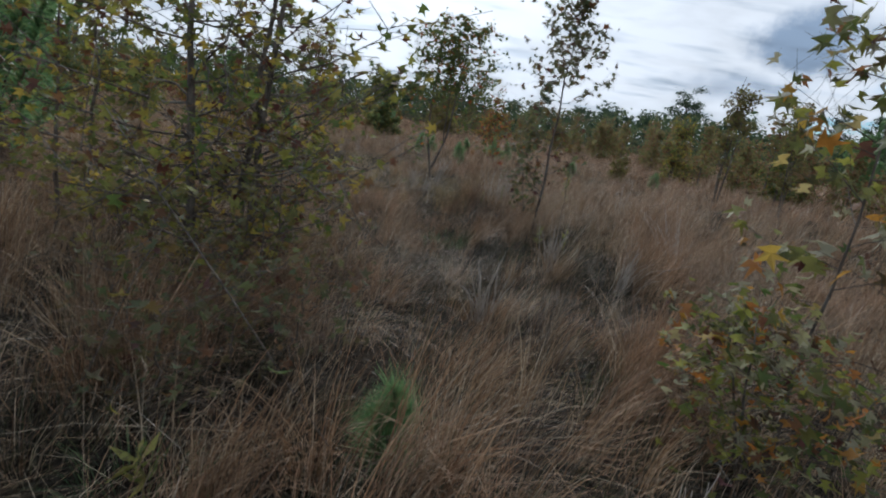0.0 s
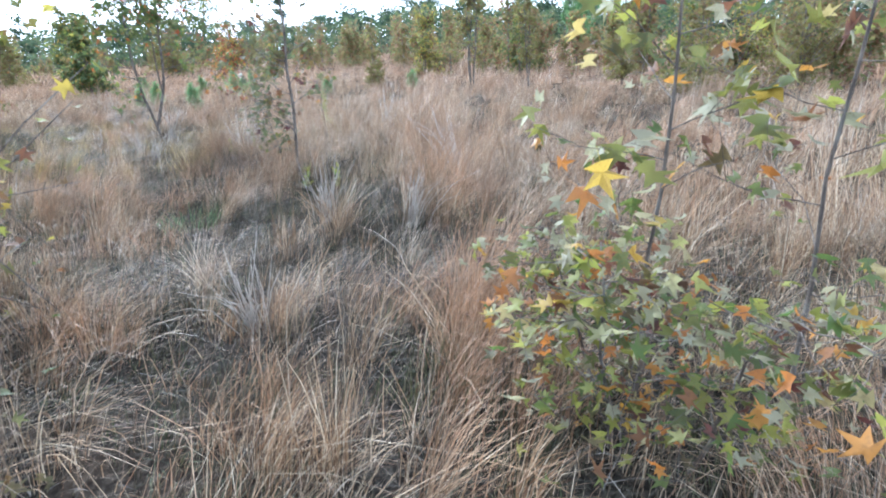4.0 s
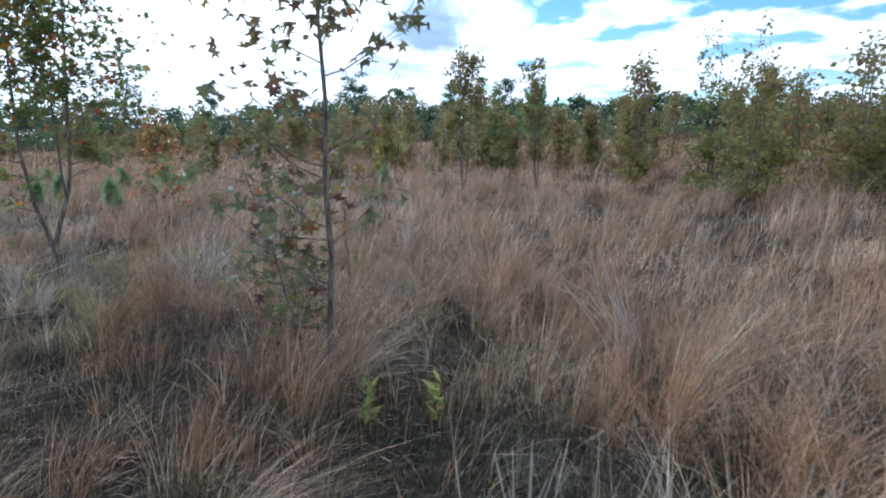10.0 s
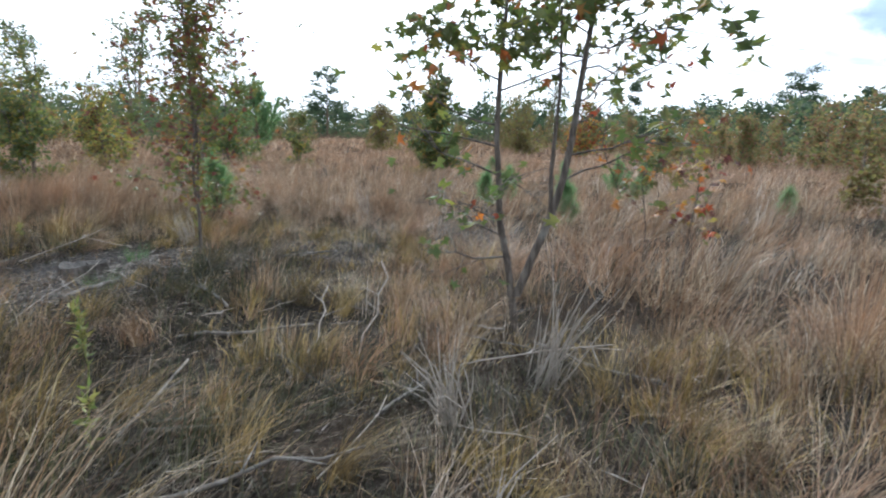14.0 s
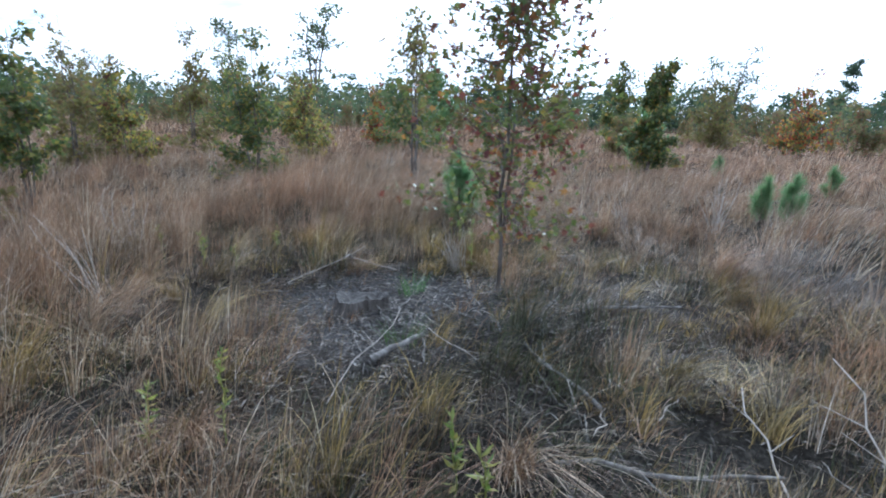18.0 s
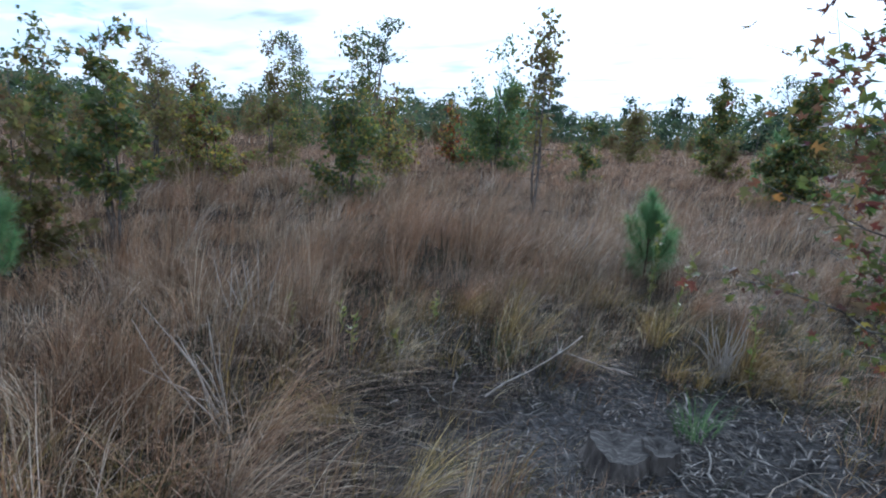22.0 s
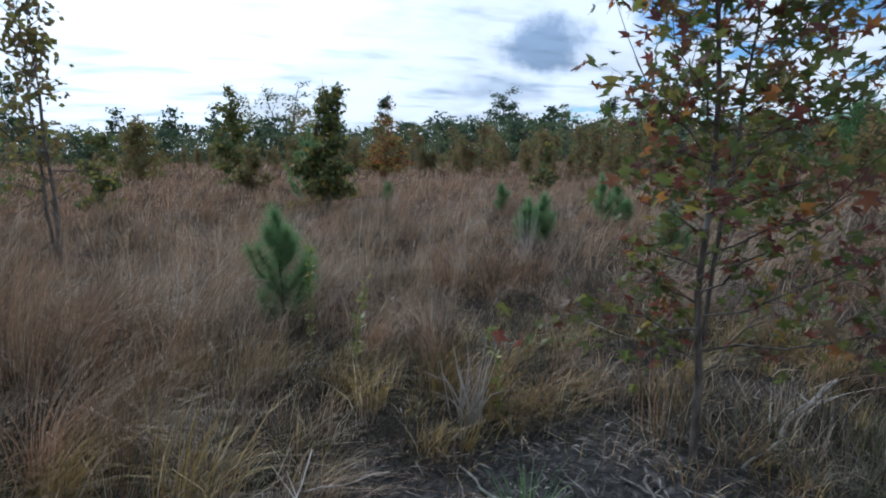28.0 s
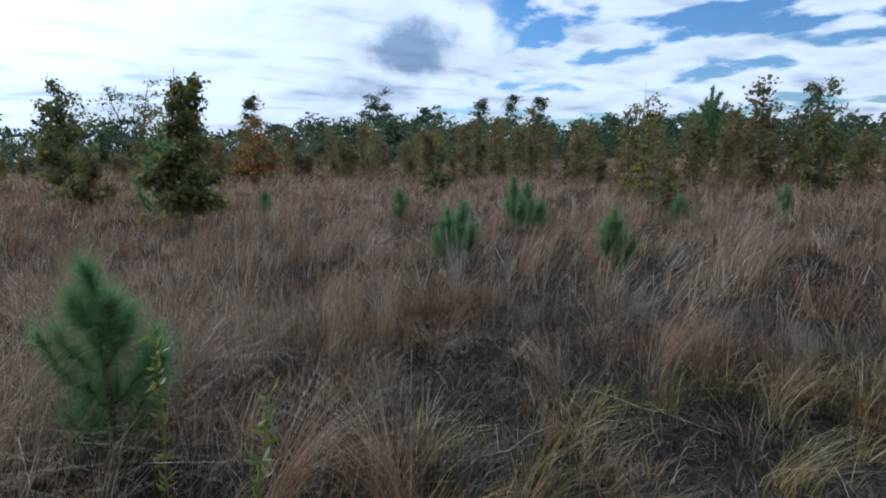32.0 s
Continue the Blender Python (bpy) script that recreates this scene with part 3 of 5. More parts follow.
def tangle(x, y):
    o = np.zeros(x.shape)
    for ox, oy, r in TANGLED:
        o = np.maximum(o, np.exp(-(((x - ox) ** 2 + (y - oy) ** 2) / (r * r)) ** 2))
    return o


def blades(base, height, lean, bend, width, segs, rng):
    """Ribbons that rise, bow along lean and taper to a tip."""
    n = len(base)
    s = np.linspace(0, 1, segs + 1)
    face = rng.uniform(0, np.pi, n)
    side = np.stack([np.cos(face), np.sin(face), np.zeros(n)], -1)
    rise = height[:, None] * (s - 0.45 * np.clip(bend, 0, 1.3)[:, None] * s ** 2.2)
    run = (height * bend)[:, None] * s ** 1.8
    spine = base[:, None, :] + np.stack([lean[:, 0:1] * run, lean[:, 1:2] * run, rise], -1)
    taper = width[:, None] * (1 - 0.75 * s)
    left, right = spine - side[:, None] * taper[..., None] / 2, spine + side[:, None] * taper[..., None] / 2
    rows = np.stack([left[:, :-1], right[:, :-1]], 2).reshape(n, 2 * segs, 3)
    verts = np.concatenate([rows, spine[:, -1:]], 1)
    faces = []
    for k in range(segs - 1):
        a = 2 * k
        faces += [(a, a + 1, a + 3), (a, a + 3, a + 2)]
    faces.append((2 * segs - 2, 2 * segs - 1, 2 * segs))
    faces = np.array(faces)[None] + (np.arange(n) * (2 * segs + 1))[:, None, None]
    return verts.reshape(-1, 3), faces.reshape(-1, 3)


def tussocks(rng, box, per_m2, lo, hi, stems, spread):
    """Feet of blades in tussocks over a box, kept at lo to hi metres from the track."""
    x0, y0, x1, y1 = box
    n = int((x1 - x0) * (y1 - y0) * per_m2)
    cx, cy = rng.uniform(x0, x1, n), rng.uniform(y0, y1, n)
    d = track_distance(cx, cy)
    ok = (d >= lo) & (d < hi)
    cx, cy = cx[ok], cy[ok]
    size = rng.gamma(4.0, 0.25, len(cx))
    count = np.maximum(2, (stems * size * rng.uniform(0.6, 1.4, len(cx))).astype(int))
    k = np.repeat(np.arange(len(cx)), count)
    r, a = np.abs(rng.normal(0, spread, len(k))) * np.sqrt(size[k]), rng.uniform(0, 2 * np.pi, len(k))
    out = np.stack([np.cos(a), np.sin(a)], -1)
    return cx[k] + out[:, 0] * r, cy[k] + out[:, 1] * r, out, k, size[k]


LUSH = [(-5.0, 15.65, 0.6), (-5.15, 15.1, 0.5), (-3.9, 15.6, 0.7), (-6.8, 12.6, 0.9), (0.9, 3.2, 0.5), (3.0, 6.0, 0.8)]


def patchiness(x, y):
    """Lush and thin spots of the stand at about a metre, 0 to 1."""
    v = np.sin(3.1 * x + 1.9 * np.sin(1.3 * y + 0.5)) + np.sin(2.7 * y + 2.1 * np.sin(1.1 * x + 1.7)) + 0.7 * np.sin(5.3 * x - 4.1 * y + 1.5 * np.sin(2.0 * y)) + 0.6 * np.sin(1.2 * x + 1.4 * y)
    rich = sum(np.exp(-((x - a) ** 2 + (y - b) ** 2) / (c * c)) for a, b, c in LUSH)
    return np.clip(0.5 + 0.24 * v + 0.7 * rich, 0, 1)


def field(x, y):
    """Broad unevenness of the stand, 0 to 1."""
    return 0.5 + 0.25 * np.sin(0.9 * x + 1.7 * np.sin(0.5 * y)) + 0.25 * np.sin(0.8 * y + 1.3 * np.sin(0.7 * x + 1.0))


WIND = np.array([0.95, 0.10])


def grow_grass(name, label, mat, rng, box, per_m2, lo, hi, stems, spread, tall, width, segs, lodged=False):
    x, y, out, k, size = tussocks(rng, box, per_m2, lo, hi, stems, spread)
    bare, thin, d, lay = openness(x, y, BARE), openness(x, y, THIN), track_distance(x, y), lodging(x, y)
    low = lodged or tall < 0.5
    o = np.maximum(bare * (0.85 if low else 1.0), thin * (0.0 if low else 0.8))
    ok = rng.uniform(0, 1, len(x)) > o * 1.15
    mess = tangle(x, y)
    if not lodged and tall > 0.7:
        ok &= rng.uniform(0, 1, len(x)) > 0.62 * mess
    if not lodged and tall > 0.6:
        ok &= rng.uniform(0, 1, len(x)) < 0.16 + 1.25 * patchiness(x, y)
        ok &= rng.uniform(0, 1, len(x)) < 0.80 + 0.50 * d
    if not lodged:
        ok &= rng.uniform(0, 1, len(x)) > lay * 0.75
    else:
        ok &= rng.uniform(0, 1, len(x)) < np.maximum(np.maximum(lay * 1.3, thin * 0.2), 0.10 + 0.30 * mess)
    x, y, out, k, size, o, d, lay = (v[ok] for v in (x, y, out, k, size, o, d, lay))
    n = len(x)
    per_clump = rng.normal(0, 1, k.max() + 1)[k]
    rich = patchiness(x, y)
    h = tall * (0.62 + 0.5 * field(x, y)) * np.clip(0.80 + 0.22 * per_clump, 0.35, 1.3) * rng.uniform(0.45, 1.1, n) * (0.50 + 0.62 * rich)
    if tall > 0.7:
        h *= 1 - 0.38 * tangle(x, y)
    h *= np.clip(0.62 + 0.55 * d, 0.62, 1.0) * (1 - 0.55 * np.clip(o * 2, 0, 1))
    gust = np.stack([WIND[0] + 0.5 * np.sin(0.6 * x + 0.4 * y), WIND[1] + 0.5 * np.sin(0.5 * y - 0.3 * x + 2)], -1)
    clump_lean = rng.normal(0, 0.45, (k.max() + 1, 2))[k]
    lean = out * rng.uniform(0.3, 1.1, n)[:, None] + gust * rng.uniform(0.2, 1.0, n)[:, None] + 0.8 * clump_lean + rng.normal(0, 0.2, (n, 2))
    lean /= np.linalg.norm(lean, axis=1, keepdims=True) + 1e-6
    swing = np.clip(rng.normal(0.36, 0.26, k.max() + 1), 0.02, 1.1)[k]
    bend = np.abs(rng.normal(0.14, 0.14, n)) + swing
    weak = rng.uniform(0, 1, n) < 0.22
    bend[weak] += rng.uniform(0.4, 0.9, weak.sum())
    if lodged:
        bend = rng.uniform(0.75, 1.55, n)
        lean = gust * 0.7 + rng.normal(0, 0.6, (n, 2)) + 1.2 * np.stack([np.sin(1.9 * x + y), np.cos(1.6 * y - x)], -1)
        lean /= np.linalg.norm(lean, axis=1, keepdims=True) + 1e-6
        h *= 0.85
    base = np.stack([x, y, ground_height(x, y) - 0.02], -1)
    v, f = blades(base, h, lean, bend, width * rng.uniform(0.6, 1.5, n), segs, rng)
    ob = mesh_object(name, v, f, mat)
    tagged(ob, label, "grass", kind="stuff")
    return len(f)


def on_ground(x, y):
    return (x, y, float(ground_height(np.float64(x), np.float64(y))))


# ---------------------------------------------------------------- young sweetgums beside the track
def build_near_trees():
    rng = np.random.default_rng(11)
    # slender tree passed on its open side
    boughs = ring_boughs(rng, 0, 0.54, 0.98, 24, 0.66, 30, 0.85)
    boughs += [(0, 0.20, 150, 30, 0.55, 14), (0, 0.24, 200, 25, 0.50, 12), (0, 0.30, 170, 35, 0.55, 16), (0, 0.27, 15, 32, 0.60, 14), (0, 0.17, 100, 30, 0.45, 10), (0, 0.33, 60, 30, 0.55, 14), (0, 0.22, 235, 20, 0.5, 12), (0, 0.38, 185, 30, 0.4, 10), (0, 0.42, 330, 30, 0.5, 12), (0, 0.46, 120, 35, 0.5, 12), (0, 0.40, 160, 25, 0.5, 20), (0, 0.45, 215, 25, 0.5, 18), (0, 0.35, 130, 20, 0.5, 20), (0, 0.48, 90, 25, 0.5, 14)]
    low_boughs = [(*b, 4) for b in ring_boughs(rng, 1, 0.30, 0.98, 7, 0.26, 20, 0.3)] + [(0, 0.12, 165, 15, 0.40, 6), (0, 0.19, 140, 18, 0.42, 6), (0, 0.28, 205, 12, 0.42, 6)]
    sapling("sweetgum_sapling", on_ground(1.2, 7.5), "slender young sweetgum with dull green and maroon leaves in grass", [((0, 0, 0), (0.12, -0.05, 3.5)), ((-0.10, 0.03, 0.0), (-0.42, 0.20, 1.75), 0.42)], boughs + low_boughs, "dull", 0.085, 30, 21, 0.021, keep=lambda x, y, z: track_distance(np.array([x]), np.array([y]))[0] > 0.35)
    # forked tree
    boughs = ring_boughs(rng, 0, 0.50, 0.97, 24, 0.85, 18, 0.5) + ring_boughs(rng, 1, 0.46, 0.97, 26, 0.90, 14, 0.5, 60)
    boughs += [(0, 0.22, 170, 25, 0.5, 4), (0, 0.34, 210, 20, 0.7, 10), (1, 0.25, 10, 25, 0.7, 5), (1, 0.30, -30, 15, 0.75, 7), (0, 0.30, 280, 15, 0.6, 7), (1, 0.40, 300, 25, 0.6, 9), (0, 0.40, 190, 12, 0.9, 16), (0, 0.44, 150, 18, 0.8, 16), (1, 0.42, 20, 20, 0.8, 10), (0, 0.26, 250, 10, 0.6, 4), (1, 0.36, 60, 20, 0.7, 8), (0, 0.18, 200, 5, 0.6, 3)]
    sapling("sweetgum_sapling", on_ground(-0.52, 12.42), "forked young sweetgum, green crown, orange and red lower leaves", [((0, 0, -0.05), (-0.14, 0.05, 3.3), 1.0, [(-0.03, 0, 0.30), (-0.10, 0, 0.52), (-0.20, 0.02, 0.85), (-0.21, 0.02, 1.3), (-0.17, 0.03, 2.2)]), ((-0.02, -0.01, 0.28), (0.46, -0.06, 3.5), 1.0, [(0.06, -0.01, 0.50), (0.17, -0.02, 0.80), (0.24, -0.02, 1.1), (0.33, -0.03, 1.8)]), ((0.17, -0.02, 0.85), (0.14, 0.08, 3.0), 0.55)], boughs, "redgreen", 0.088, 56, 22, 0.029)
    # red-leaved tree beside the bare patch
    boughs = ring_boughs(rng, 0, 0.13, 0.97, 52, 0.70, 22, 0.45) + ring_boughs(rng, 1, 0.3, 0.97, 16, 0.5, 30, 0.5, 40)
    sapling("sweetgum_sapling", on_ground(-3.56, 13.46), "bushy young sweetgum with green, red and orange leaves", [((0, 0, 0), (-0.03, 0.03, 2.95)), ((0.01, 0.01, 0.5), (0.16, -0.04, 2.45), 0.6)], boughs, "crimson", 0.054, 60, 23, 0.017, keep=lambda x, y, z: track_distance(np.array([x]), np.array([y]))[0] > 0.5 and y < 13.36 + 0.32 * (x + 4.89))
    # three stems at the start of the track
    boughs = ring_boughs(rng, 0, 0.12, 0.97, 24, 1.0, 18, 0.5) + ring_boughs(rng, 1, 0.2, 0.95, 13, 0.9, 22, 0.5, 20) + ring_boughs(rng, 2, 0.2, 0.95, 15, 1.0, 22, 0.5, 70)
    boughs += ring_boughs(rng, 0, 0.04, 0.3, 12, 0.9, 12, 0.1) + ring_boughs(rng, 2, 0.05, 0.35, 12, 0.85, 12, 0.1, 33) + ring_boughs(rng, 1, 0.05, 0.35, 8, 0.8, 12, 0.1, 50)
    boughs += ring_boughs(rng, 0, 0.06, 0.6, 16, 1.25, 12, 0.2, 15)
    boughs += [(2, 0.25, -8, 14, 1.15), (2, 0.4, 4, 18, 1.1), (0, 0.25, -20, 8, 1.1), (2, 0.5, -15, 22, 1.1)]
    sapling("sweetgum_sapling", on_ground(-1.87, 3.85), "spreading sweetgum clump with yellowing green leaves and dark stems", [((0, 0, 0), (-0.05, 0.0, 3.6)), ((0.12, 0.5, 0.0), (0.35, 0.75, 3.3)), ((0.28, 0.25, 0.0), (0.62, 0.30, 3.2))], boughs, "yellow", 0.078, 30, 24, 0.036, keep=lambda x, y, z: track_distance(np.array([x]), np.array([y]))[0] > 0.5)
    # large-leaved tree brushed by on leaving
    boughs = ring_boughs(rng, 0, 0.20, 0.97, 22, 0.72, 22, 0.45, 30) + ring_boughs(rng, 1, 0.12, 0.95, 16, 0.8, 20, 0.45)
    for k in (2, 3, 4):
        boughs += ring_boughs(rng, k, 0.20, 0.97, 15, 0.40, 15, 0.3, 47 * k)
    boughs += [(0, 0.16, 200, 5, 0.85), (0, 0.22, 185, 8, 0.80), (0, 0.30, 170, 12, 0.75), (0, 0.12, 220, 2, 0.8), (1, 0.2, 215, 8, 0.8), (0, 0.26, 235, 10, 0.7), (0, 0.2, 160, 8, 0.7), (0, 0.62, 165, 25, 0.62), (0, 0.72, 190, 30, 0.55)]
    sapling("sweetgum_sapling", on_ground(1.68, 2.32), "sweetgum with large spotted green, yellow and maroon leaves", [((0, 0, 0), (0.05, 0.02, 2.7)), ((0.42, -0.32, 0.0), (0.78, -0.1, 2.8)), ((-0.10, 0.0, 0.0), (-0.38, -0.20, 1.0)), ((0.05, -0.25, 0.0), (-0.14, -0.62, 0.9)), ((-0.05, 0.1, 0.0), (-0.28, 0.18, 0.85))], boughs, "mixed", 0.086, 15, 25, 0.0095, grade=lambda z: 0.72 if z < 1.15 else 1.08,
            keep=lambda x, y, z: track_distance(np.array([x]), np.array([y]))[0] > (0.42 if z < 0.95 else 0.60) and (z < 0.95 or (x - 0.34) * 0.868 - (y - 1.08) * 0.574 > 0.0))
    sapling("sweetgum_sapling", on_ground(-3.3, 4.4), "leafy young sweetgum with olive and yellow leaves", [((0, 0, 0), (0.1, 0.0, 2.7)), ((0.2, 0.1, 0), (0.5, -0.1, 2.3))], ring_boughs(rng, 0, 0.1, 0.97, 20, 0.8, 22, 0.5) + ring_boughs(rng, 1, 0.1, 0.97, 14, 0.7, 22, 0.5), "yellow", 0.08, 22, 30, 0.02, False)
    sapling("sweetgum_sapling", on_ground(-1.2, 3.3), "low leafy sweetgum shoots with brown and yellow leaves", [((0, 0, 0), (0.15, -0.1, 1.0)), ((-0.3, 0.1, 0), (-0.5, -0.2, 0.9)), ((-0.9, 0.0, 0), (-1.0, -0.2, 1.1))], ring_boughs(rng, 0, 0.2, 0.95, 9, 0.34, 20, 0.3) + ring_boughs(rng, 1, 0.2, 0.95, 9, 0.34, 20, 0.3) + ring_boughs(rng, 2, 0.2, 0.95, 9, 0.4, 20, 0.3), "rust", 0.065, 12, 31, 0.009, False)
    for number, (x, y, h) in enumerate([(-0.95, 2.35, 0.7), (-1.25, 2.7, 0.8), (-0.75, 2.75, 0.55), (-1.15, 2.05, 0.6), (-1.5, 2.3, 0.75)]):
        sapling("sweetgum_seedling", on_ground(x, y), "low sweetgum shoot with dull brown leaves in dark undergrowth", [((0, 0, 0), (0.08, -0.05, h))], ring_boughs(rng, 0, 0.15, 0.95, 9, 0.34, 22, 0.3), "dull", 0.06, 9, 40 + number, 0.007, False, "low shoots")
    # small ones
    sapling("sweetgum_seedling", on_ground(0.9, 13.9), "knee-high sweetgum seedling with yellow and maroon leaves", [((0, 0, 0), (0.06, 0.0, 1.45))], ring_boughs(rng, 0, 0.35, 0.95, 9, 0.34, 35, 0.4), "red", 0.085, 5, 26, 0.010)
    sapling("sweetgum_seedling", on_ground(0.75, 14.6), "maroon-leaved sweetgum seedling among dry grass", [((0, 0, 0), (-0.12, 0.05, 1.30))], ring_boughs(rng, 0, 0.4, 0.95, 8, 0.4, 30, 0.4), "dark", 0.09, 5, 27, 0.010)
    sapling("sweetgum_seedling", on_ground(1.85, 8.75), "small sweetgum seedling with few maroon and brown leaves", [((0, 0, 0), (-0.05, 0.08, 1.35))], [(0, 0.92, 200, 10, 0.22), (0, 0.75, 150, 12, 0.32), (0, 0.60, 230, 15, 0.30), (0, 0.8, 40, 15, 0.25)], "dark", 0.065, 5, 28, 0.009)
    sapling("sweetgum_seedling", on_ground(1.9, 18.5), "rust-leaved sweetgum seedling standing in dry grass", [((0, 0, 0), (0.1, 0.0, 1.7))], ring_boughs(rng, 0, 0.3, 0.95, 10, 0.4, 35, 0.4), "rust", 0.09, 6, 29, 0.012, False)


build_near_trees()


# ---------------------------------------------------------------- trees farther off in the field
def field_tree(place, label, height, width, palette, seed, stems=2, leaves=620, low=0.15, leaf=0.10, name="sweetgum_tree", group="trees in the field"):
    """A young field tree with joined foliage on real limbs, narrow and leafy."""
    rng = np.random.default_rng(seed)
    tree = root(name, place, label, "tree", group)
    ends = []
    for k in range(stems):
        a = rng.uniform(0, 6.28)
        foot = (0.05 * k * math.cos(a), 0.05 * k * math.sin(a), 0)
        top = height * (1.0 if k == 0 else rng.uniform(0.7, 0.95))
        tip = (foot[0] + width * 0.13 * k * math.cos(a), foot[1] + width * 0.13 * k * math.sin(a), top)
        pts = stem_points(rng, foot, tip, 0.02 * height / 3)
        v, f = tube(pts, [0.0075 * height * (1 - 0.85 * i / 8) for i in range(9)], 6)
        mesh_object("trunk", v, f, BARK, tree, smooth=True)
        count = int(9 + 2 * height)
        for i in range(count):
            slim = width / height < 0.37
            s = (0.3 if slim else low) + (0.98 - (0.3 if slim else low)) * rng.uniform(0, 1) ** (0.9 if slim else 1.25)
            p = at(pts, s)
            b, length = rng.uniform(0, 6.28), width * 0.5 * (1.05 - 0.75 * s) * rng.uniform(0.6, 1.25)
            q = p + np.array([math.cos(b), math.sin(b), rng.uniform(-0.5, 0.5) + 0.95 * s]) * length
            v, f = tube([p, (p + q) / 2 + rng.normal(0, 0.02, 3), q], [0.0026 * height, 0.0018 * height, 0.0009 * height], 4)
            mesh_object("limb", v, f, BARK, tree)
            ends += [p + (q - p) * rng.uniform(0.25, 1.08) + rng.normal(0, 0.055 * width, 3) for _ in range(int((3.0 if slim else 4.2 if place[1] > 17 else 3.0) * leaves * (1.0 if slim else 0.35 + 1.3 * (1.0 - s))) // (stems * count))]
    v, f = scatter(rng, star_leaf(2) if leaf < 0.08 else small_leaf(), np.array(ends), leaf * rng.uniform(0.6, 1.3, len(ends)), 40)
    tagged(mesh_object("crown", v, f, LEAF_MANY[palette], tree), kind="stuff")
    return tree


FIELD_TREES = [
    # x, y, height, width, palette, stems, leaves, label
    (7.6, 15.9, 3.75, 1.25, "rust", 3, 520, "tall thin sweetgum with sparse rust and olive leaves"),
    (8.4, 13.95, 3.2, 1.0, "rust", 3, 330, "thin sweetgum with a bare tip and rusty leaves"),
    (10.4, 10.3, 3.2, 1.5, "rust", 3, 700, "dense rusty olive sweetgum at the field's side"),
    (11.4, 11.7, 3.4, 1.5, "olive", 3, 700, "tall olive-leaved sweetgum in a thicket"),
    (12.6, 9.4, 3.3, 1.6, "rust", 3, 700, "dense rusty olive sweetgum at the field's side"),
    (11.2, 13.6, 2.7, 1.3, "rust", 2, 520, "short rusty sweetgum in a thicket"),
    (-10.05, 13.85, 2.3, 1.0, "olive", 3, 760, "bushy olive-brown sweetgum with bare lower stems"),
    (-14.2, 17.0, 3.15, 1.4, "rust", 3, 620, "bushy olive-brown sweetgum with rusty leaves"),
    (-12.3, 14.4, 2.4, 1.3, "olive", 2, 620, "bushy olive-brown sweetgum with bare lower stems"),
    (-10.0, 13.0, 1.9, 0.9, "rust", 2, 420, "short bushy sweetgum beside tall broomsedge"),
    (-13.65, 17.9, 1.95, 1.3, "yellow", 2, 620, "low yellow-green sweetgum bush in the field"),
    (-15.1, 18.8, 2.6, 1.3, "yellow", 2, 620, "low yellow-green sweetgum bush in the field"),
    (-17.1, 22.5, 3.5, 1.7, "rust", 2, 700, "narrow sweetgum with rust-brown leaves"),
    (-10.85, 18.75, 3.1, 1.5, "olive", 3, 950, "dense dark green sweetgum with rusty leaves"),
    (-7.45, 19.5, 3.55, 1.2, "rust", 3, 300, "slim sweetgum with an open airy crown"),
    (-12.5, 29.0, 4.5, 2.6, "green", 3, 1300, "broad fresh-green young tree in the field"),
    (-13.8, 24.1, 2.5, 1.7, "yellow", 3, 620, "yellow-green bushy sweetgum beyond tall grass"),
    (-20.0, 31.0, 3.0, 2.4, "yellow", 3, 700, "round yellow-green bush at the field's far side"),
    (-15.5, 31.5, 2.6, 1.8, "red", 2, 520, "reddish low sweetgum in the field"),
    (-3.5, 25.2, 3.15, 1.5, "olive", 2, 1500, "leafy green sweetgum with yellow lower leaves"),
    (-5.7, 37.0, 4.2, 2.1, "olive", 2, 800, "green sweetgum standing alone in the field"),
    (-11.0, 46.0, 3.4, 2.6, "rust", 2, 620, "low rust-coloured tree far across the field"),
    (-1.5, 49.0, 4.2, 3.0, "rust", 3, 700, "rust-coloured small tree far across the field"),
    (2.6, 44.0, 4.0, 2.8, "red", 2, 620, "reddish small tree at the far thicket"),
    (-24.0, 30.5, 4.6, 2.6, "olive", 3, 800, "tall leafy sweetgum at the field's edge"),
    (-24.08, 24.33, 3.5, 2.2, "rust", 3, 700, "rust-brown sweetgum at the field's edge"),
    (14.5, 16.5, 3.4, 1.7, "rust", 3, 620, "rusty sweetgum sapling at the thicket's edge"),
    (12.0, 20.5, 3.3, 1.5, "olive", 2, 520, "olive sweetgum sapling at the thicket's edge"),
    (9.5, 24.5, 3.5, 1.6, "yellow", 2, 560, "yellow-green sweetgum sapling at the thicket's edge"),
    (14.0, 12.2, 3.4, 1.7, "yellow", 3, 620, "yellow-green sweetgum sapling at the thicket's edge"),
    (6.3, 21.5, 1.9, 0.9, "rust", 2, 260, "short rusty sweetgum in tall grass"),
    (3.3, 26.5, 1.7, 0.9, "olive", 2, 240, "short olive sweetgum in tall grass"),
    (-5.2, 33.0, 1.8, 1.3, "rust", 2, 260, "short rusty shrub in tall grass"),
    (-8.78, 27.33, 2.2, 1.2, "olive", 2, 300, "short olive sweetgum among tall dry grass"),
]
for number, (x, y, height, width, palette, stems, leaves, label) in enumerate(FIELD_TREES):
    field_tree(on_ground(x, y), label, height, width, palette, 100 + number, stems, leaves, leaf=0.070 + 0.0026 * max(0, y - 14), low=0.34 if "bare lower" in label else 0.06)


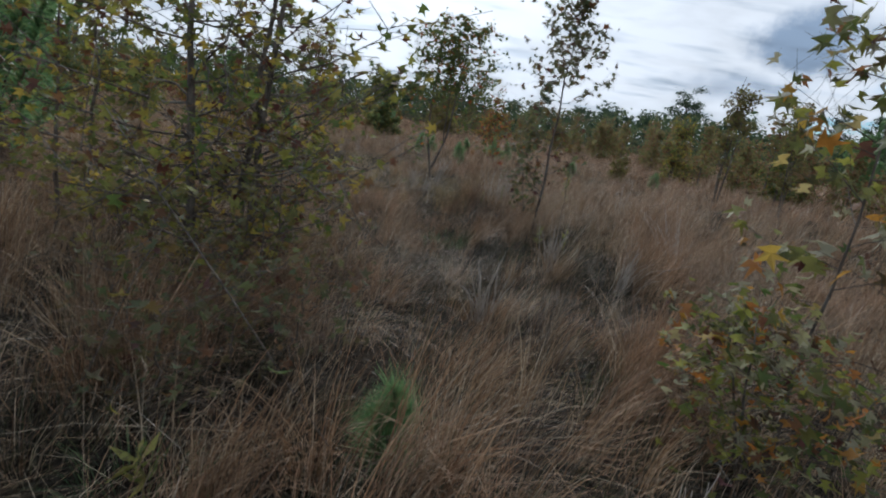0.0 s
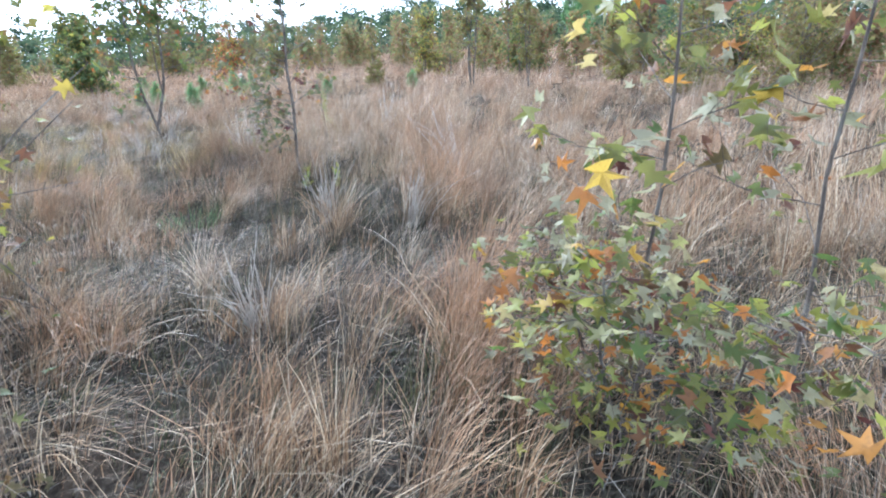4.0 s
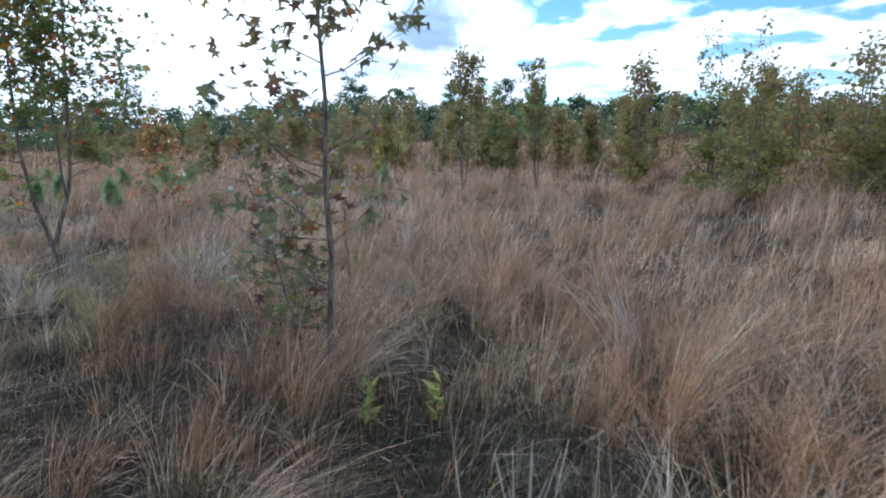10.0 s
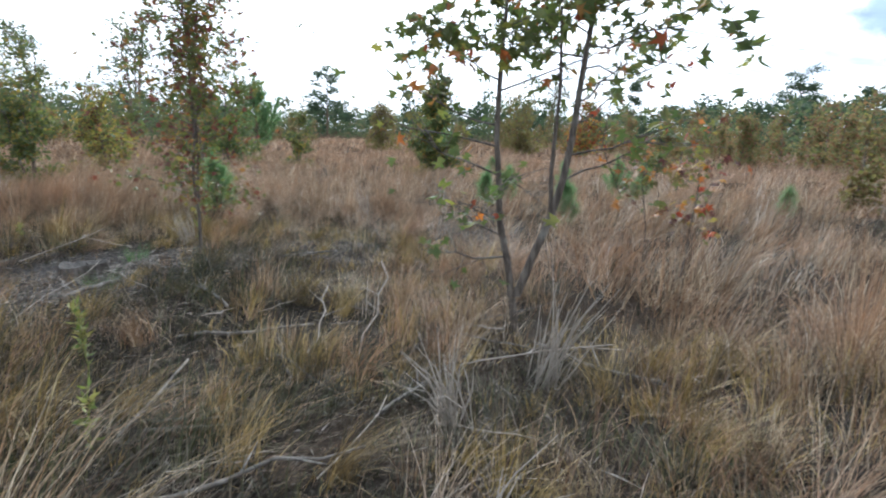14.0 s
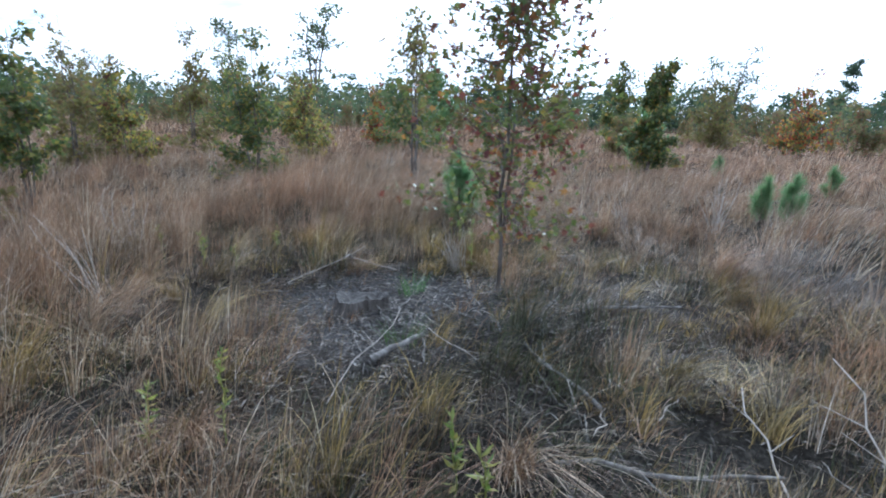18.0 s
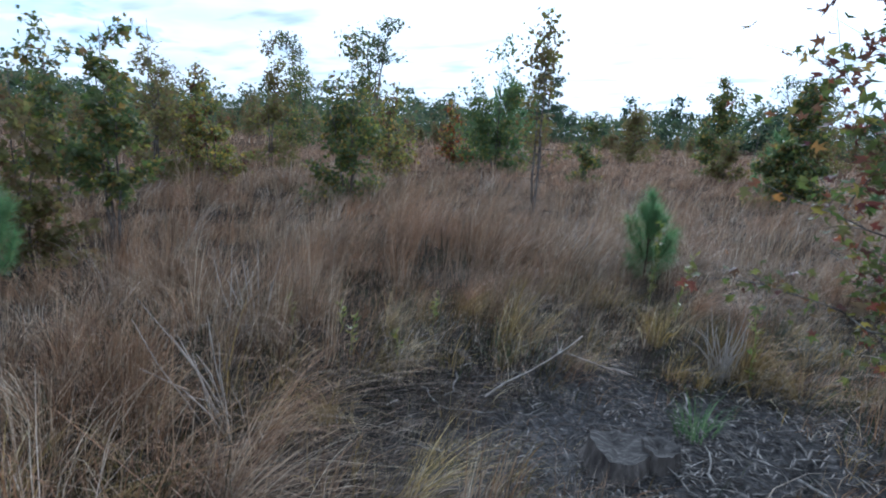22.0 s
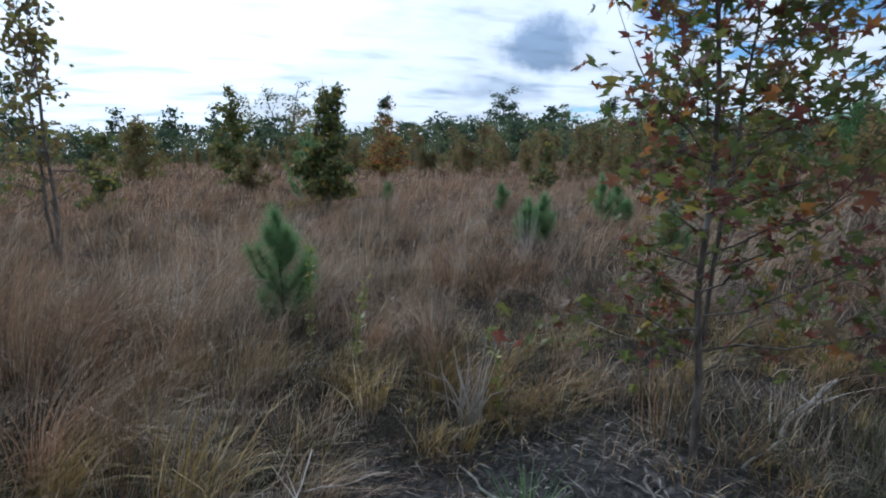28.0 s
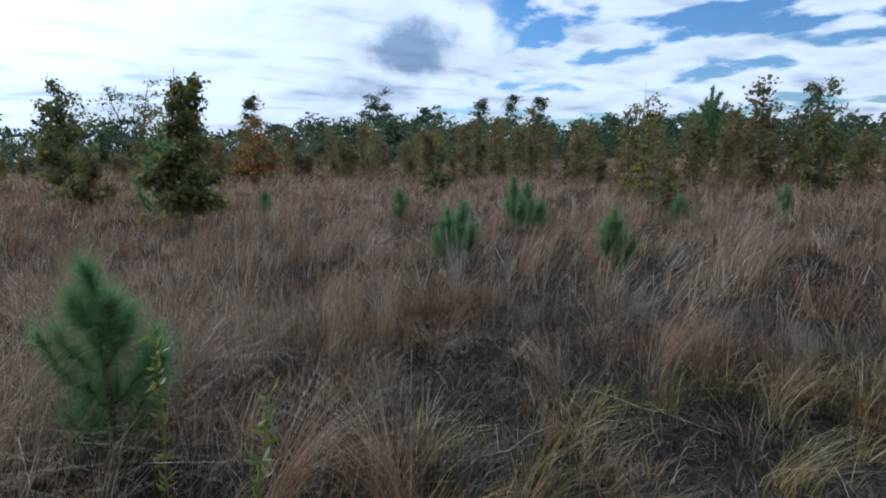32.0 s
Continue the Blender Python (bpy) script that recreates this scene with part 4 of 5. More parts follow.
def young_pine(place, label, height, seed, name="pine_seedling", group="pine seedlings", needles=20, wide=0.26):
    """A young pine: a leader, whorls of rising boughs and needles all along them."""
    rng = np.random.default_rng(seed)
    tree = root(name, place, label, "pine", group)
    pts = stem_points(rng, (0, 0, 0), (rng.normal(0, 0.03), rng.normal(0, 0.03), height * 0.96), 0.01 * height)
    v, f = tube(pts, [0.016 * height * (1 - 0.75 * i / 8) for i in range(9)], 6)
    mesh_object("trunk", v, f, BARK_PINE, tree, smooth=True)
    lines = [(pts, 0.45)]
    whorls = max(3, int(round(3 + height * 1.1)))
    for w in range(whorls):
        s = 0.04 + 0.78 * w / whorls
        for k in range(int(rng.integers(4, 8))):
            a = rng.uniform(0, 6.28)
            length = height * wide * 1.02 * max(0.1, 1.0 - s) * rng.uniform(0.5, 1.2)
            p = at(pts, s + rng.uniform(0, 0.08))
            way = np.array([math.cos(a), math.sin(a), rng.uniform(0.2, 0.8)])
            line = [p + way * length * t + np.array([0, 0, rng.uniform(0.7, 1.3) * length * t * t]) for t in np.linspace(0, 1, 5)]
            v, f = tube(line, [0.006 * height * (1 - 0.2 * i) for i in range(5)], 4)
            mesh_object("branch", v, f, BARK_PINE, tree)
            lines.append((line, 0.15))
    heap = Heap()
    span = 0.14 if height < 2 else 0.055 * height
    for line, start in lines:
        reach = np.linalg.norm(np.array(line[-1]) - np.array(line[0]))
        n = int(1.3 * needles * (6 + 40 * reach / max(height, 1.0)))
        t = start + (1 - start) * rng.uniform(0, 1, n) ** 0.6
        feet = np.array([at(line, min(q, 1.0)) for q in t])
        along = np.array(line[-1]) - np.array(line[-2])
        along = along / np.linalg.norm(along)
        way = rng.normal(0, 1, (n, 3)) * 0.62 + along * 0.60 + np.array([0, 0, 0.15])
        way /= np.linalg.norm(way, axis=1, keepdims=True)
        side = np.cross(way, rng.normal(0, 1, (n, 3)))
        side /= np.linalg.norm(side, axis=1, keepdims=True)
        w, ln = (0.0016 if height < 2 else 0.0042 * height), span * rng.uniform(0.5, 1.25, n)[:, None]
        v = np.stack([feet - side * w, feet + side * w, feet + way * ln], 1).reshape(-1, 3)
        heap.add(v, np.arange(3 * n).reshape(-1, 3))
    tagged(heap.object("needles", PINE_LEAF, tree), kind="stuff")
    return tree


PINES = [(-5.03, 16.15, 0.98), (-1.33, 19.13, 0.85), (-0.93, 19.33, 0.95), (1.32, 20.93, 1.2), (1.92, 21.23, 1.05), (1.62, 20.63, 0.6), (0.07, 17.63, 0.95), (0.32, 23.43, 0.85), (-1.78, 26.13, 0.75), (-9.32, 12.42, 1.45), (6.9, 19.0, 0.8), (4.1, 19.5, 0.7)]
PINES.append((-0.12, 1.95, 0.52))
for number, (x, y, height) in enumerate(PINES):
    height *= 0.85 if number else 1.0
    young_pine(on_ground(x, y), "bright green young pine in dry broomsedge" if height > 0.9 else "small green pine seedling among dry grass", height, 300 + number)
for number, (x, y, height) in enumerate([(-5.3, 6.3, 3.4), (-15.5, 37.0, 4.2), (-3.7, 26.9, 2.2), (22.0, 30.0, 4.6)]):
    young_pine(on_ground(x, y), "conical young pine standing in the field", height, 340 + number, "pine_tree", "field pines", 11, 0.30)


# ---------------------------------------------------------------- woods round the field
def wood_tree(rng, pine, limb, x, y, h, w, fine=False):
    """Triangles of one far tree: trunk and limbs, and many clumps of foliage."""
    pts = [np.array([x, y, -0.1]), np.array([x + rng.normal(0, 0.02 * h), y, h * 0.5]), np.array([x + rng.normal(0, 0.03 * h), y, h * 0.95])]
    limb.add(*tube(pts, [(0.009 if fine else 0.014) * h, 0.007 * h, 0.003 * h], 5))
    places, sizes = [], []
    clumps = int(rng.integers(30, 42)) if fine else int(rng.integers(13, 20))
    for number in range(clumps):
        if pine:
            s = rng.uniform(0.12, 1.0)
            r = w * 0.5 * (1.12 - s) ** 0.75 * rng.uniform(0.3, 1.1)
        elif fine:
            s = rng.uniform(0.10, 1.0)
            r = w * 0.5 * (1.10 - 0.85 * s) * rng.uniform(0.2, 1.1)
        else:
            s = rng.uniform(0.03, 1.0)
            r = w * 0.5 * math.sqrt(max(0.12, 1 - (1.9 * (s - 0.42)) ** 2)) * rng.uniform(0.25, 1.1)
        a = rng.uniform(0, 6.28)
        c = at(pts, min(s, 0.98)) + np.array([math.cos(a) * r, math.sin(a) * r, (0.03 if fine else 0.06) * h])
        if number % 3 == 0:
            limb.add(*tube([at(pts, max(0.05, s - 0.12)), c], [0.003 * h, 0.0012 * h], 3))
        n = int(rng.integers(15, 24)) if fine else int(rng.integers(11, 17)) if pine else int(rng.integers(9, 15))
        loose = np.array([0.13, 0.13, 0.13]) * (0.6 + 0.2 * h) if fine else np.array([0.10 * w + 0.12, 0.10 * w + 0.12, 0.030 * h + 0.06])
        places.append(c + rng.normal(0, 1, (n, 3)) * loose)
        sizes.append(rng.uniform(0.6, 1.25, n) * (0.085 + 0.018 * h if fine else (0.058 * h + 0.12) * (1.2 if pine else 1.0)))
    return np.concatenate(places), np.concatenate(sizes)


def woods(name, label, spots, mat_leaf, pine, seed, fine=False):
    rng = np.random.default_rng(seed)
    limb, places, sizes = Heap(), [], []
    for x, y, h, w in spots:
        p, s = wood_tree(rng, pine, limb, x, y, h, w, fine)
        places.append(p)
        sizes.append(s)
    tree = root(name, (0, 0, 0), label, "woods", kind="stuff")
    tagged(limb.object("trunks", BARK_PINE if pine else BARK, tree), kind="stuff")
    v, f = scatter(rng, wood_leaf(), np.concatenate(places), np.concatenate(sizes), 20)
    tagged(mesh_object("foliage", v, f, mat_leaf, tree), kind="stuff")


def build_woods():
    rng = np.random.default_rng(77)
    hard, pine, thick = [], [], []
    # thicket of young hardwoods: from the side of the field to its far end
    edge = [(17, 1), (13.5, 8), (13.3, 13), (13.6, 17), (12.8, 22), (11.6, 28), (10, 35), (8, 42), (4, 52), (-6, 62), (-20, 60), (-30, 48), (-36, 36), (-38, 22)]
    for (ax, ay), (bx, by) in zip(edge[:-1], edge[1:]):
        length = math.hypot(bx - ax, by - ay)
        deep = 10 if ax > 5 else 5
        for _ in range(int(length * (2.6 if ax > 5 else 1.4))):
            t, u = rng.uniform(0, 1), rng.uniform(0, 1) ** 1.3 * deep
            nx, ny = (by - ay) / length, -(bx - ax) / length
            if nx * (ax + 2) + ny * (ay - 10) < 0:
                nx, ny = -nx, -ny
            h = (rng.uniform(1.9, 3.0) if ay < 25 else rng.uniform(1.7, 2.7)) * rng.choice([1.0, 0.8, 0.6, 0.6, 1.25])
            thick.append((ax + (bx - ax) * t + nx * u, ay + (by - ay) * t + ny * u, h, h * rng.uniform(0.34, 0.50)))
    # the woods proper
    for yaw in np.arange(-80, 75, 0.26):
        r = rng.uniform(84, 126)
        up = 5.7 + 0.7 * math.sin(yaw * 0.21) + 0.5 * math.sin(yaw * 0.67 + 1.0) + 0.4 * math.sin(yaw * 1.7) + (0.9 if -42 < yaw < -22 else 0.0) - (0.9 if yaw > 5 else 0.0) + rng.normal(0, 0.8)
        up *= 1.25 if rng.uniform(0, 1) < 0.07 else 1.0
        up = max(up, 3.0)
        a = radians(yaw)
        spot = (-2 - math.sin(a) * r, 9 + math.cos(a) * r, up * r / 104, up * rng.uniform(0.5, 0.75))
        (pine if rng.uniform(0, 1) < (0.88 if yaw < -12 else 0.55) else hard).append(spot)
    for yaw in np.arange(-80, 75, 1.6):
        r, a = rng.uniform(52, 80), radians(yaw + rng.uniform(-0.6, 0.6))
        h = rng.uniform(3.6, 5.2)
        if yaw < -8 or yaw > 22:
            hard.append((-2 - math.sin(a) * r, 9 + math.cos(a) * r, h, h * 0.62))
    for yaw in np.arange(-80, 75, 1.1):
        r, a = rng.uniform(128, 150), radians(yaw)
        up = rng.uniform(4.6, 6.8)
        hard.append((-2 - math.sin(a) * r, 9 + math.cos(a) * r, up, up * 0.9))
    for yaw in np.arange(-80, 75, 0.95):
        r, a = rng.uniform(72, 122), radians(yaw)
        h = rng.uniform(2.6, 4.0)
        hard.append((-2 - math.sin(a) * r, 9 + math.cos(a) * r, h, h * 1.5))
    for yaw in np.arange(80, 280, 2.2):
        r, a = rng.uniform(70, 100), radians(yaw)
        h = rng.uniform(6.5, 9.5)
        (pine if rng.uniform(0, 1) < 0.5 else hard).append((-2 - math.sin(a) * r, 9 + math.cos(a) * r, h, h * 0.5))
    woods("hardwood_thicket", "thicket of young rust and olive hardwoods", thick, THICKET_LEAF, False, 5, True)
    woods("hardwood_woods", "distant autumn hardwood trees round the field", hard, WOOD_LEAF, False, 6)
    woods("pine_woods", "distant dark pine woods on the skyline", pine, WOOD_PINE, True, 7)


build_woods()


def tall_tree(place, label, height, width, seed, mat, airy=1.0, low=0.45, name="tall_pine", forks=1):
    """A tall far tree with a bare bole, limbs and tufted crown."""
    rng = np.random.default_rng(seed)
    tree = root(name, place, label, "tree", "tall trees on the skyline")
    ends = []
    for k in range(forks):
        a = rng.uniform(0, 6.28)
        foot = (0, 0, -0.1)
        tip = (width * 0.3 * (forks > 1) * math.cos(a + k * 2.1), width * 0.3 * (forks > 1) * math.sin(a + k * 2.1), height * (1 - 0.1 * k))
        pts = stem_points(rng, foot, tip, 0.012 * height)
        v, f = tube(pts, [0.014 * height * (1 - 0.8 * i / 8) for i in range(9)], 7)
        mesh_object("trunk", v, f, BARK_PINE, tree, smooth=True)
        for i in range(int(18 / forks) + 5):
            s = low + (0.98 - low) * rng.uniform(0, 1)
            p, b = at(pts, s), rng.uniform(0, 6.28)
            length = width * 0.5 * (1.15 - s) ** 0.5 * rng.uniform(0.5, 1.1)
            q = p + np.array([math.cos(b), math.sin(b), rng.uniform(0.1, 0.6)]) * length
            v, f = tube([p, (p + q) / 2 + rng.normal(0, 0.02 * width, 3), q], [0.0045 * height, 0.003 * height, 0.001 * height], 4)
            mesh_object("limb", v, f, BARK_PINE, tree)
            n = int(90 * airy)
            ends.append(p + (q - p) * rng.uniform(0.55, 1.1, n)[:, None] + rng.normal(0, 1, (n, 3)) * (0.07 * width, 0.07 * width, 0.025 * height))
    ends = np.concatenate(ends)
    v, f = scatter(rng, wood_leaf(), ends, 0.032 * height * rng.uniform(0.5, 1.2, len(ends)), 15)
    tagged(mesh_object("crown", v, f, mat, tree), kind="stuff")


tall_tree((47.5, 122.0, 0), "tall broad-crowned pine above the woods", 13.6, 9.5, 401, WOOD_PINE, 1.5, 0.38)
tall_tree((61.0, 103.0, 0), "tall dark pine on the skyline", 11.8, 5.5, 402, WOOD_PINE, 1.2, 0.3)
tall_tree((64.5, 97.0, 0), "tall airy pine with a bare bole", 11.6, 5.5, 403, WOOD_PINE, 0.8, 0.35)
tall_tree((69.0, 95.0, 0), "tall dark pine on the skyline", 11.2, 6.0, 404, WOOD_PINE, 1.2, 0.3)
tall_tree((100.0, 60.0, 0), "tall dark pine on the skyline", 11.5, 4.5, 405, WOOD_PINE, 1.0, 0.4)
tall_tree((1.1, 118.0, 0), "round-crowned hardwood standing above the field", 14.0, 11.5, 406, WOOD_LEAF, 0.5, 0.35, "tall_hardwood", 3)
tall_tree((-57.0, 80.0, 0), "tall forked hardwood with open grey crown", 17.0, 8.5, 407, WOOD_LEAF, 0.42, 0.42, "tall_hardwood", 3)
tall_tree((-60.0, 68.0, 0), "tall thin hardwood beyond the thicket", 13.0, 6.5, 408, WOOD_LEAF, 0.42, 0.4, "tall_hardwood", 2)
tall_tree((-32.0, 90.0, 0), "dark pine group at the field's end", 11.0, 6.5, 409, WOOD_PINE, 1.3, 0.3)
tall_tree((12.0, 84.0, 0), "narrow dark cedar above the woods", 8.6, 3.2, 410, WOOD_PINE, 1.2, 0.1, "cedar")


# ---------------------------------------------------------------- stump, sticks, stalks and weeds
def build_stump():
    rng = np.random.default_rng(50)
    stump = root("tree_stump", on_ground(-4.54, 13.10), "low rotten grey tree stump in bare soil", "stump", turn=15, size=0.56)
    for k, (cx, cy, r, h) in enumerate([(-0.10, 0.0, 0.26, 0.17), (0.22, 0.06, 0.15, 0.20)]):
        n, rings = 26, 5
        v, f = [], []
        wave = [1 + 0.07 * math.sin(3 * a + k) + 0.03 * math.sin(7 * a + 2) + rng.normal(0, 0.03) for a in np.linspace(0, 6.28, n, False)]
        for i in range(rings):
            t = i / (rings - 1)
            for j in range(n):
                a = 6.2832 * j / n
                rr = r * wave[j] * (1.28 - 0.30 * t ** 0.6) + rng.normal(0, 0.006)
                v.append((cx + rr * math.cos(a), cy + rr * math.sin(a), -0.05 + (h + 0.05) * t + (0.012 * math.sin(2 * a + 1) + rng.normal(0, 0.008) if i == rings - 1 else 0)))
        for i in range(rings - 1):
            for j in range(n):
                a, b = i * n + j, i * n + (j + 1) % n
                f += [(a, b, b + n), (a, b + n, a + n)]
        side = mesh_object("stump_side", v, f, STUMP_SIDE, stump)
        tv, tf = [(cx, cy, h - 0.045)], []
        for q, dip in ((0.45, 0.030), (0.8, 0.004), (1.0, 0.0)):
            for j in range(n):
                x, y, z = v[(rings - 1) * n + j]
                tv.append((cx + (x - cx) * q, cy + (y - cy) * q, z - dip + (rng.normal(0, 0.010) if q < 1 else 0.002)))
        tf += [(0, 1 + j, 1 + (j + 1) % n) for j in range(n)]
        for i in range(2):
            for j in range(n):
                a, b = 1 + i * n + j, 1 + i * n + (j + 1) % n
                tf += [(a, a + n, b + n), (a, b + n, b)]
        mesh_object("stump_top", tv, tf, STUMP_TOP, stump, "cracked weathered cut face")


build_stump()


def stick(x, y, length, turn, thick, seed, tilt=3.0, wood=None):
    rng = np.random.default_rng(seed)
    place = on_ground(x, y)
    ob = root("dead_stick", (place[0], place[1], place[2] + thick), "bleached dead stick lying on bare soil" if thick < 0.02 else "weathered grey fallen branch on the ground", "stick", "fallen sticks", turn=turn)
    pts = [(length * (t - 0.5), rng.normal(0, 0.03) * length, length * math.sin(radians(tilt)) * t + abs(rng.normal(0, 0.006))) for t in np.linspace(0, 1, 6)]
    v, f = tube(pts, [thick * (1 - 0.45 * i / 5) for i in range(6)], 6)
    mesh_object("branch", v, f, wood or DEADWOOD, ob, smooth=True)
    if length > 0.5:
        for _ in range(2):
            p = at(pts, rng.uniform(0.3, 0.8))
            q = p + np.array([rng.uniform(0.05, 0.2), rng.choice([-1, 1]) * rng.uniform(0.08, 0.2), rng.uniform(0.01, 0.1)]) * length
            v, f = tube([p, q], [thick * 0.5, thick * 0.2], 5)
            mesh_object("twig", v, f, wood or DEADWOOD, ob)


rng = np.random.default_rng(60)
for number in range(64):
    a, r = rng.uniform(0, 6.28), rng.uniform(0.1, 1.25)
    x, y = -4.43 + 1.0 * r * math.cos(a), 13.08 + 0.75 * r * math.sin(a)
    if math.hypot(x + 4.54, y - 13.10) > 0.3:
        stick(x, y, rng.uniform(0.10, 0.45), rng.uniform(0, 360), rng.uniform(0.003, 0.009), 700 + number)
for number, (x, y, length, turn, thick) in enumerate([(-3.83, 12.43, 0.42, 70, 0.026), (-0.9, 10.2, 1.0, -15, 0.014), (-1.5, 10.6, 0.9, 25, 0.012), (-1.0, 11.6, 0.8, 60, 0.012), (-2.3, 12.0, 0.9, 10, 0.014), (-2.68, 13.63, 0.8, 20, 0.014), (-1.9, 11.7, 0.6, 120, 0.010), (0.0, 11.9, 0.9, 160, 0.013), (-2.28, 11.03, 0.8, 100, 0.012), (-2.88, 12.53, 0.7, 140, 0.012)]):
    stick(x, y, length, turn, thick, 760 + number, 6.0)


rng = np.random.default_rng(61)
for number in range(15):
    a, r = rng.uniform(0, 6.28), rng.uniform(0.25, 1.15)
    stick(-0.75 + 1.1 * r * math.cos(a), 11.75 + 0.8 * r * math.sin(a), rng.uniform(0.35, 0.95), rng.uniform(0, 360), rng.uniform(0.0028, 0.0055), 2000 + number, rng.uniform(4.0, 26.0), STALK if number % 2 else DEADWOOD)
for number, (x, y) in enumerate([(-2.3, 12.6), (-1.9, 12.3), (-2.6, 12.2), (-4.9, 13.9), (-5.2, 13.6), (-3.6, 12.6), (-3.9, 12.2), (-3.0, 15.6), (-3.6, 15.2), (-2.6, 15.1)]):
    stick(x, y, rng.uniform(0.4, 0.9), rng.uniform(0, 360), rng.uniform(0.0028, 0.0055), 2050 + number, rng.uniform(3.0, 20.0), STALK)


def dead_tuft(x, y, height, n, seed, label="bleached grey-white dead weed stalks standing in grass"):
    rng = np.random.default_rng(seed)
    ob = root("dead_stalk_tuft", on_ground(x, y), label, "dead weeds", "dead stalk tufts")
    tilt = rng.normal(0, 0.22, 2)
    for k in range(int(1.6 * n)):
        a, r = rng.uniform(0, 6.28), abs(rng.normal(0, 0.06))
        lean = tilt + rng.normal(0, 0.16, 2)
        h = height * rng.uniform(0.35, 1.1)
        foot = np.array([r * math.cos(a), r * math.sin(a), -0.02])
        way = np.array([lean[0], lean[1], 1.0])
        sag = rng.uniform(0.0, 0.5) ** 2
        pts = [foot + way * h * t + np.array([lean[0], lean[1], -0.4]) * h * sag * 3 * t ** 3 + rng.normal(0, 0.006, 3) for t in (0, 0.33, 0.66, 1.0)]
        v, f = tube(pts, [0.0040, 0.0036, 0.0026, 0.0010], 4)
        mesh_object("stalk", v, f, STALK, ob)


TUFTS = [(0.86, 10.05, 0.78, 34), (0.70, 10.15, 0.70, 18), (-0.78, 11.2, 0.55, 26), (1.15, 5.6, 0.62, 26), (1.75, 5.1, 0.55, 22), (0.35, 3.9, 0.6, 22), (-0.55, 10.35, 0.5, 20), (-0.35, 11.75, 0.75, 22), (2.9, 6.6, 0.8, 20), (3.3, 10.6, 0.8, 20), (-4.23, 14.23, 0.45, 24), (-6.28, 12.23, 0.7, 9), (-6.88, 12.93, 0.65, 9), (-1.98, 17.93, 0.8, 18), (-5.18, 16.83, 0.6, 16), (-5.78, 16.13, 0.7, 16), (-3.08, 17.23, 0.7, 18), (0.95, 1.55, 0.5, 16)]
for number, (x, y, height, n) in enumerate(TUFTS):
    dead_tuft(x, y, height, n, 800 + number)


def weed(x, y, height, seed, label, lean=(0.1, 0.0), leaf=0.06):
    rng = np.random.default_rng(seed)
    ob = root("green_weed", on_ground(x, y), label, "weed", "green weeds")
    pts = [np.array([lean[0] * t * t * height, lean[1] * t * t * height, t * height]) + rng.normal(0, 0.006, 3) for t in np.linspace(0, 1, 7)]
    v, f = tube(pts, [0.005 * (1 - 0.1 * i) for i in range(7)], 5)
    mesh_object("stem", v, f, WEED_LEAF, ob)
    n = int(95 * height)
    shape = (np.array([(0, 0, 0), (0.15, 0.45, 0.06), (0, 1.0, -0.05), (-0.15, 0.45, 0.06), (0, 0.5, -0.02)]), small_leaf()[1])
    v, f = scatter(rng, shape, np.array([at(pts, rng.uniform(0.15, 1.0)) for _ in range(n)]), leaf * rng.uniform(0.6, 1.3, n), -25)
    tagged(mesh_object("leaves", v, f, WEED_LEAF, ob), kind="stuff")


WEEDS = [(2.35, 11.25, 0.78, 0.10), (2.28, 11.1, 0.5, 0.09), (-4.62, 15.24, 0.62, 0.06), (-4.88, 15.59, 0.85, 0.05), (-2.83, 11.28, 0.42, 0.06), (-3.03, 11.48, 0.35, 0.06), (-2.23, 10.63, 0.3, 0.06), (1.2, 6.9, 0.3, 0.09), (1.5, 6.7, 0.25, 0.09), (0.55, 9.5, 0.35, 0.05), (0.9, 9.6, 0.4, 0.05), (-0.97, 1.70, 0.2, 0.10), (-4.08, 14.23, 0.5, 0.05), (-6.18, 14.03, 0.25, 0.06), (-6.35, 13.25, 0.28, 0.055), (-6.6, 13.45, 0.24, 0.055), (-6.05, 13.35, 0.22, 0.05), (-6.75, 13.15, 0.3, 0.05), (-4.1, 11.35, 0.45, 0.05), (-4.35, 11.15, 0.35, 0.05)]
for number, (x, y, height, leaf) in enumerate(WEEDS):
    weed(x, y, height, 900 + number, "leafy bright green weed stem among dry grass" if height > 0.5 else "small green weed low in dry grass", (0.12 * math.sin(number), 0.1 * math.cos(number)), leaf)


def scatter_litter():
    """Chips, leaves and broken stems on the open ground."""
    rng = np.random.default_rng(90)
    feet = []
    for place, (ox, oy, rx, ry) in enumerate(BARE + THIN):
        n = int((1700 if place < 2 else 160) * rx * ry / 0.4)
        feet.append(np.stack([ox + rng.normal(0, 0.75 * rx, n), oy + rng.normal(0, 0.85 * ry, n)], -1))
    feet = np.concatenate(feet)
    n = len(feet)
    a, ln, w = rng.uniform(0, 6.28, n), rng.gamma(2.0, 0.012, n) + 0.010, rng.uniform(0.0012, 0.005, n)
    way = np.stack([np.cos(a), np.sin(a), rng.normal(0, 0.22, n)], -1)
    side = np.stack([-np.sin(a), np.cos(a), rng.normal(0, 0.3, n)], -1)
    c = np.stack([feet[:, 0], feet[:, 1], ground_height(feet[:, 0], feet[:, 1]) + 0.012], -1)
    up = np.array([0, 0, 0.006])
    v = np.stack([c - way * ln[:, None], c + side * w[:, None] + up, c + way * ln[:, None], c - side * w[:, None] + up], 1).reshape(-1, 3)
    f = np.array([(0, 1, 2), (0, 2, 3)])[None] + (np.arange(n) * 4)[:, None, None]
    tagged(mesh_object("plant_litter", v, f.reshape(-1, 3), LITTER), "grey broken stems and chips on bare soil", "litter", kind="stuff")


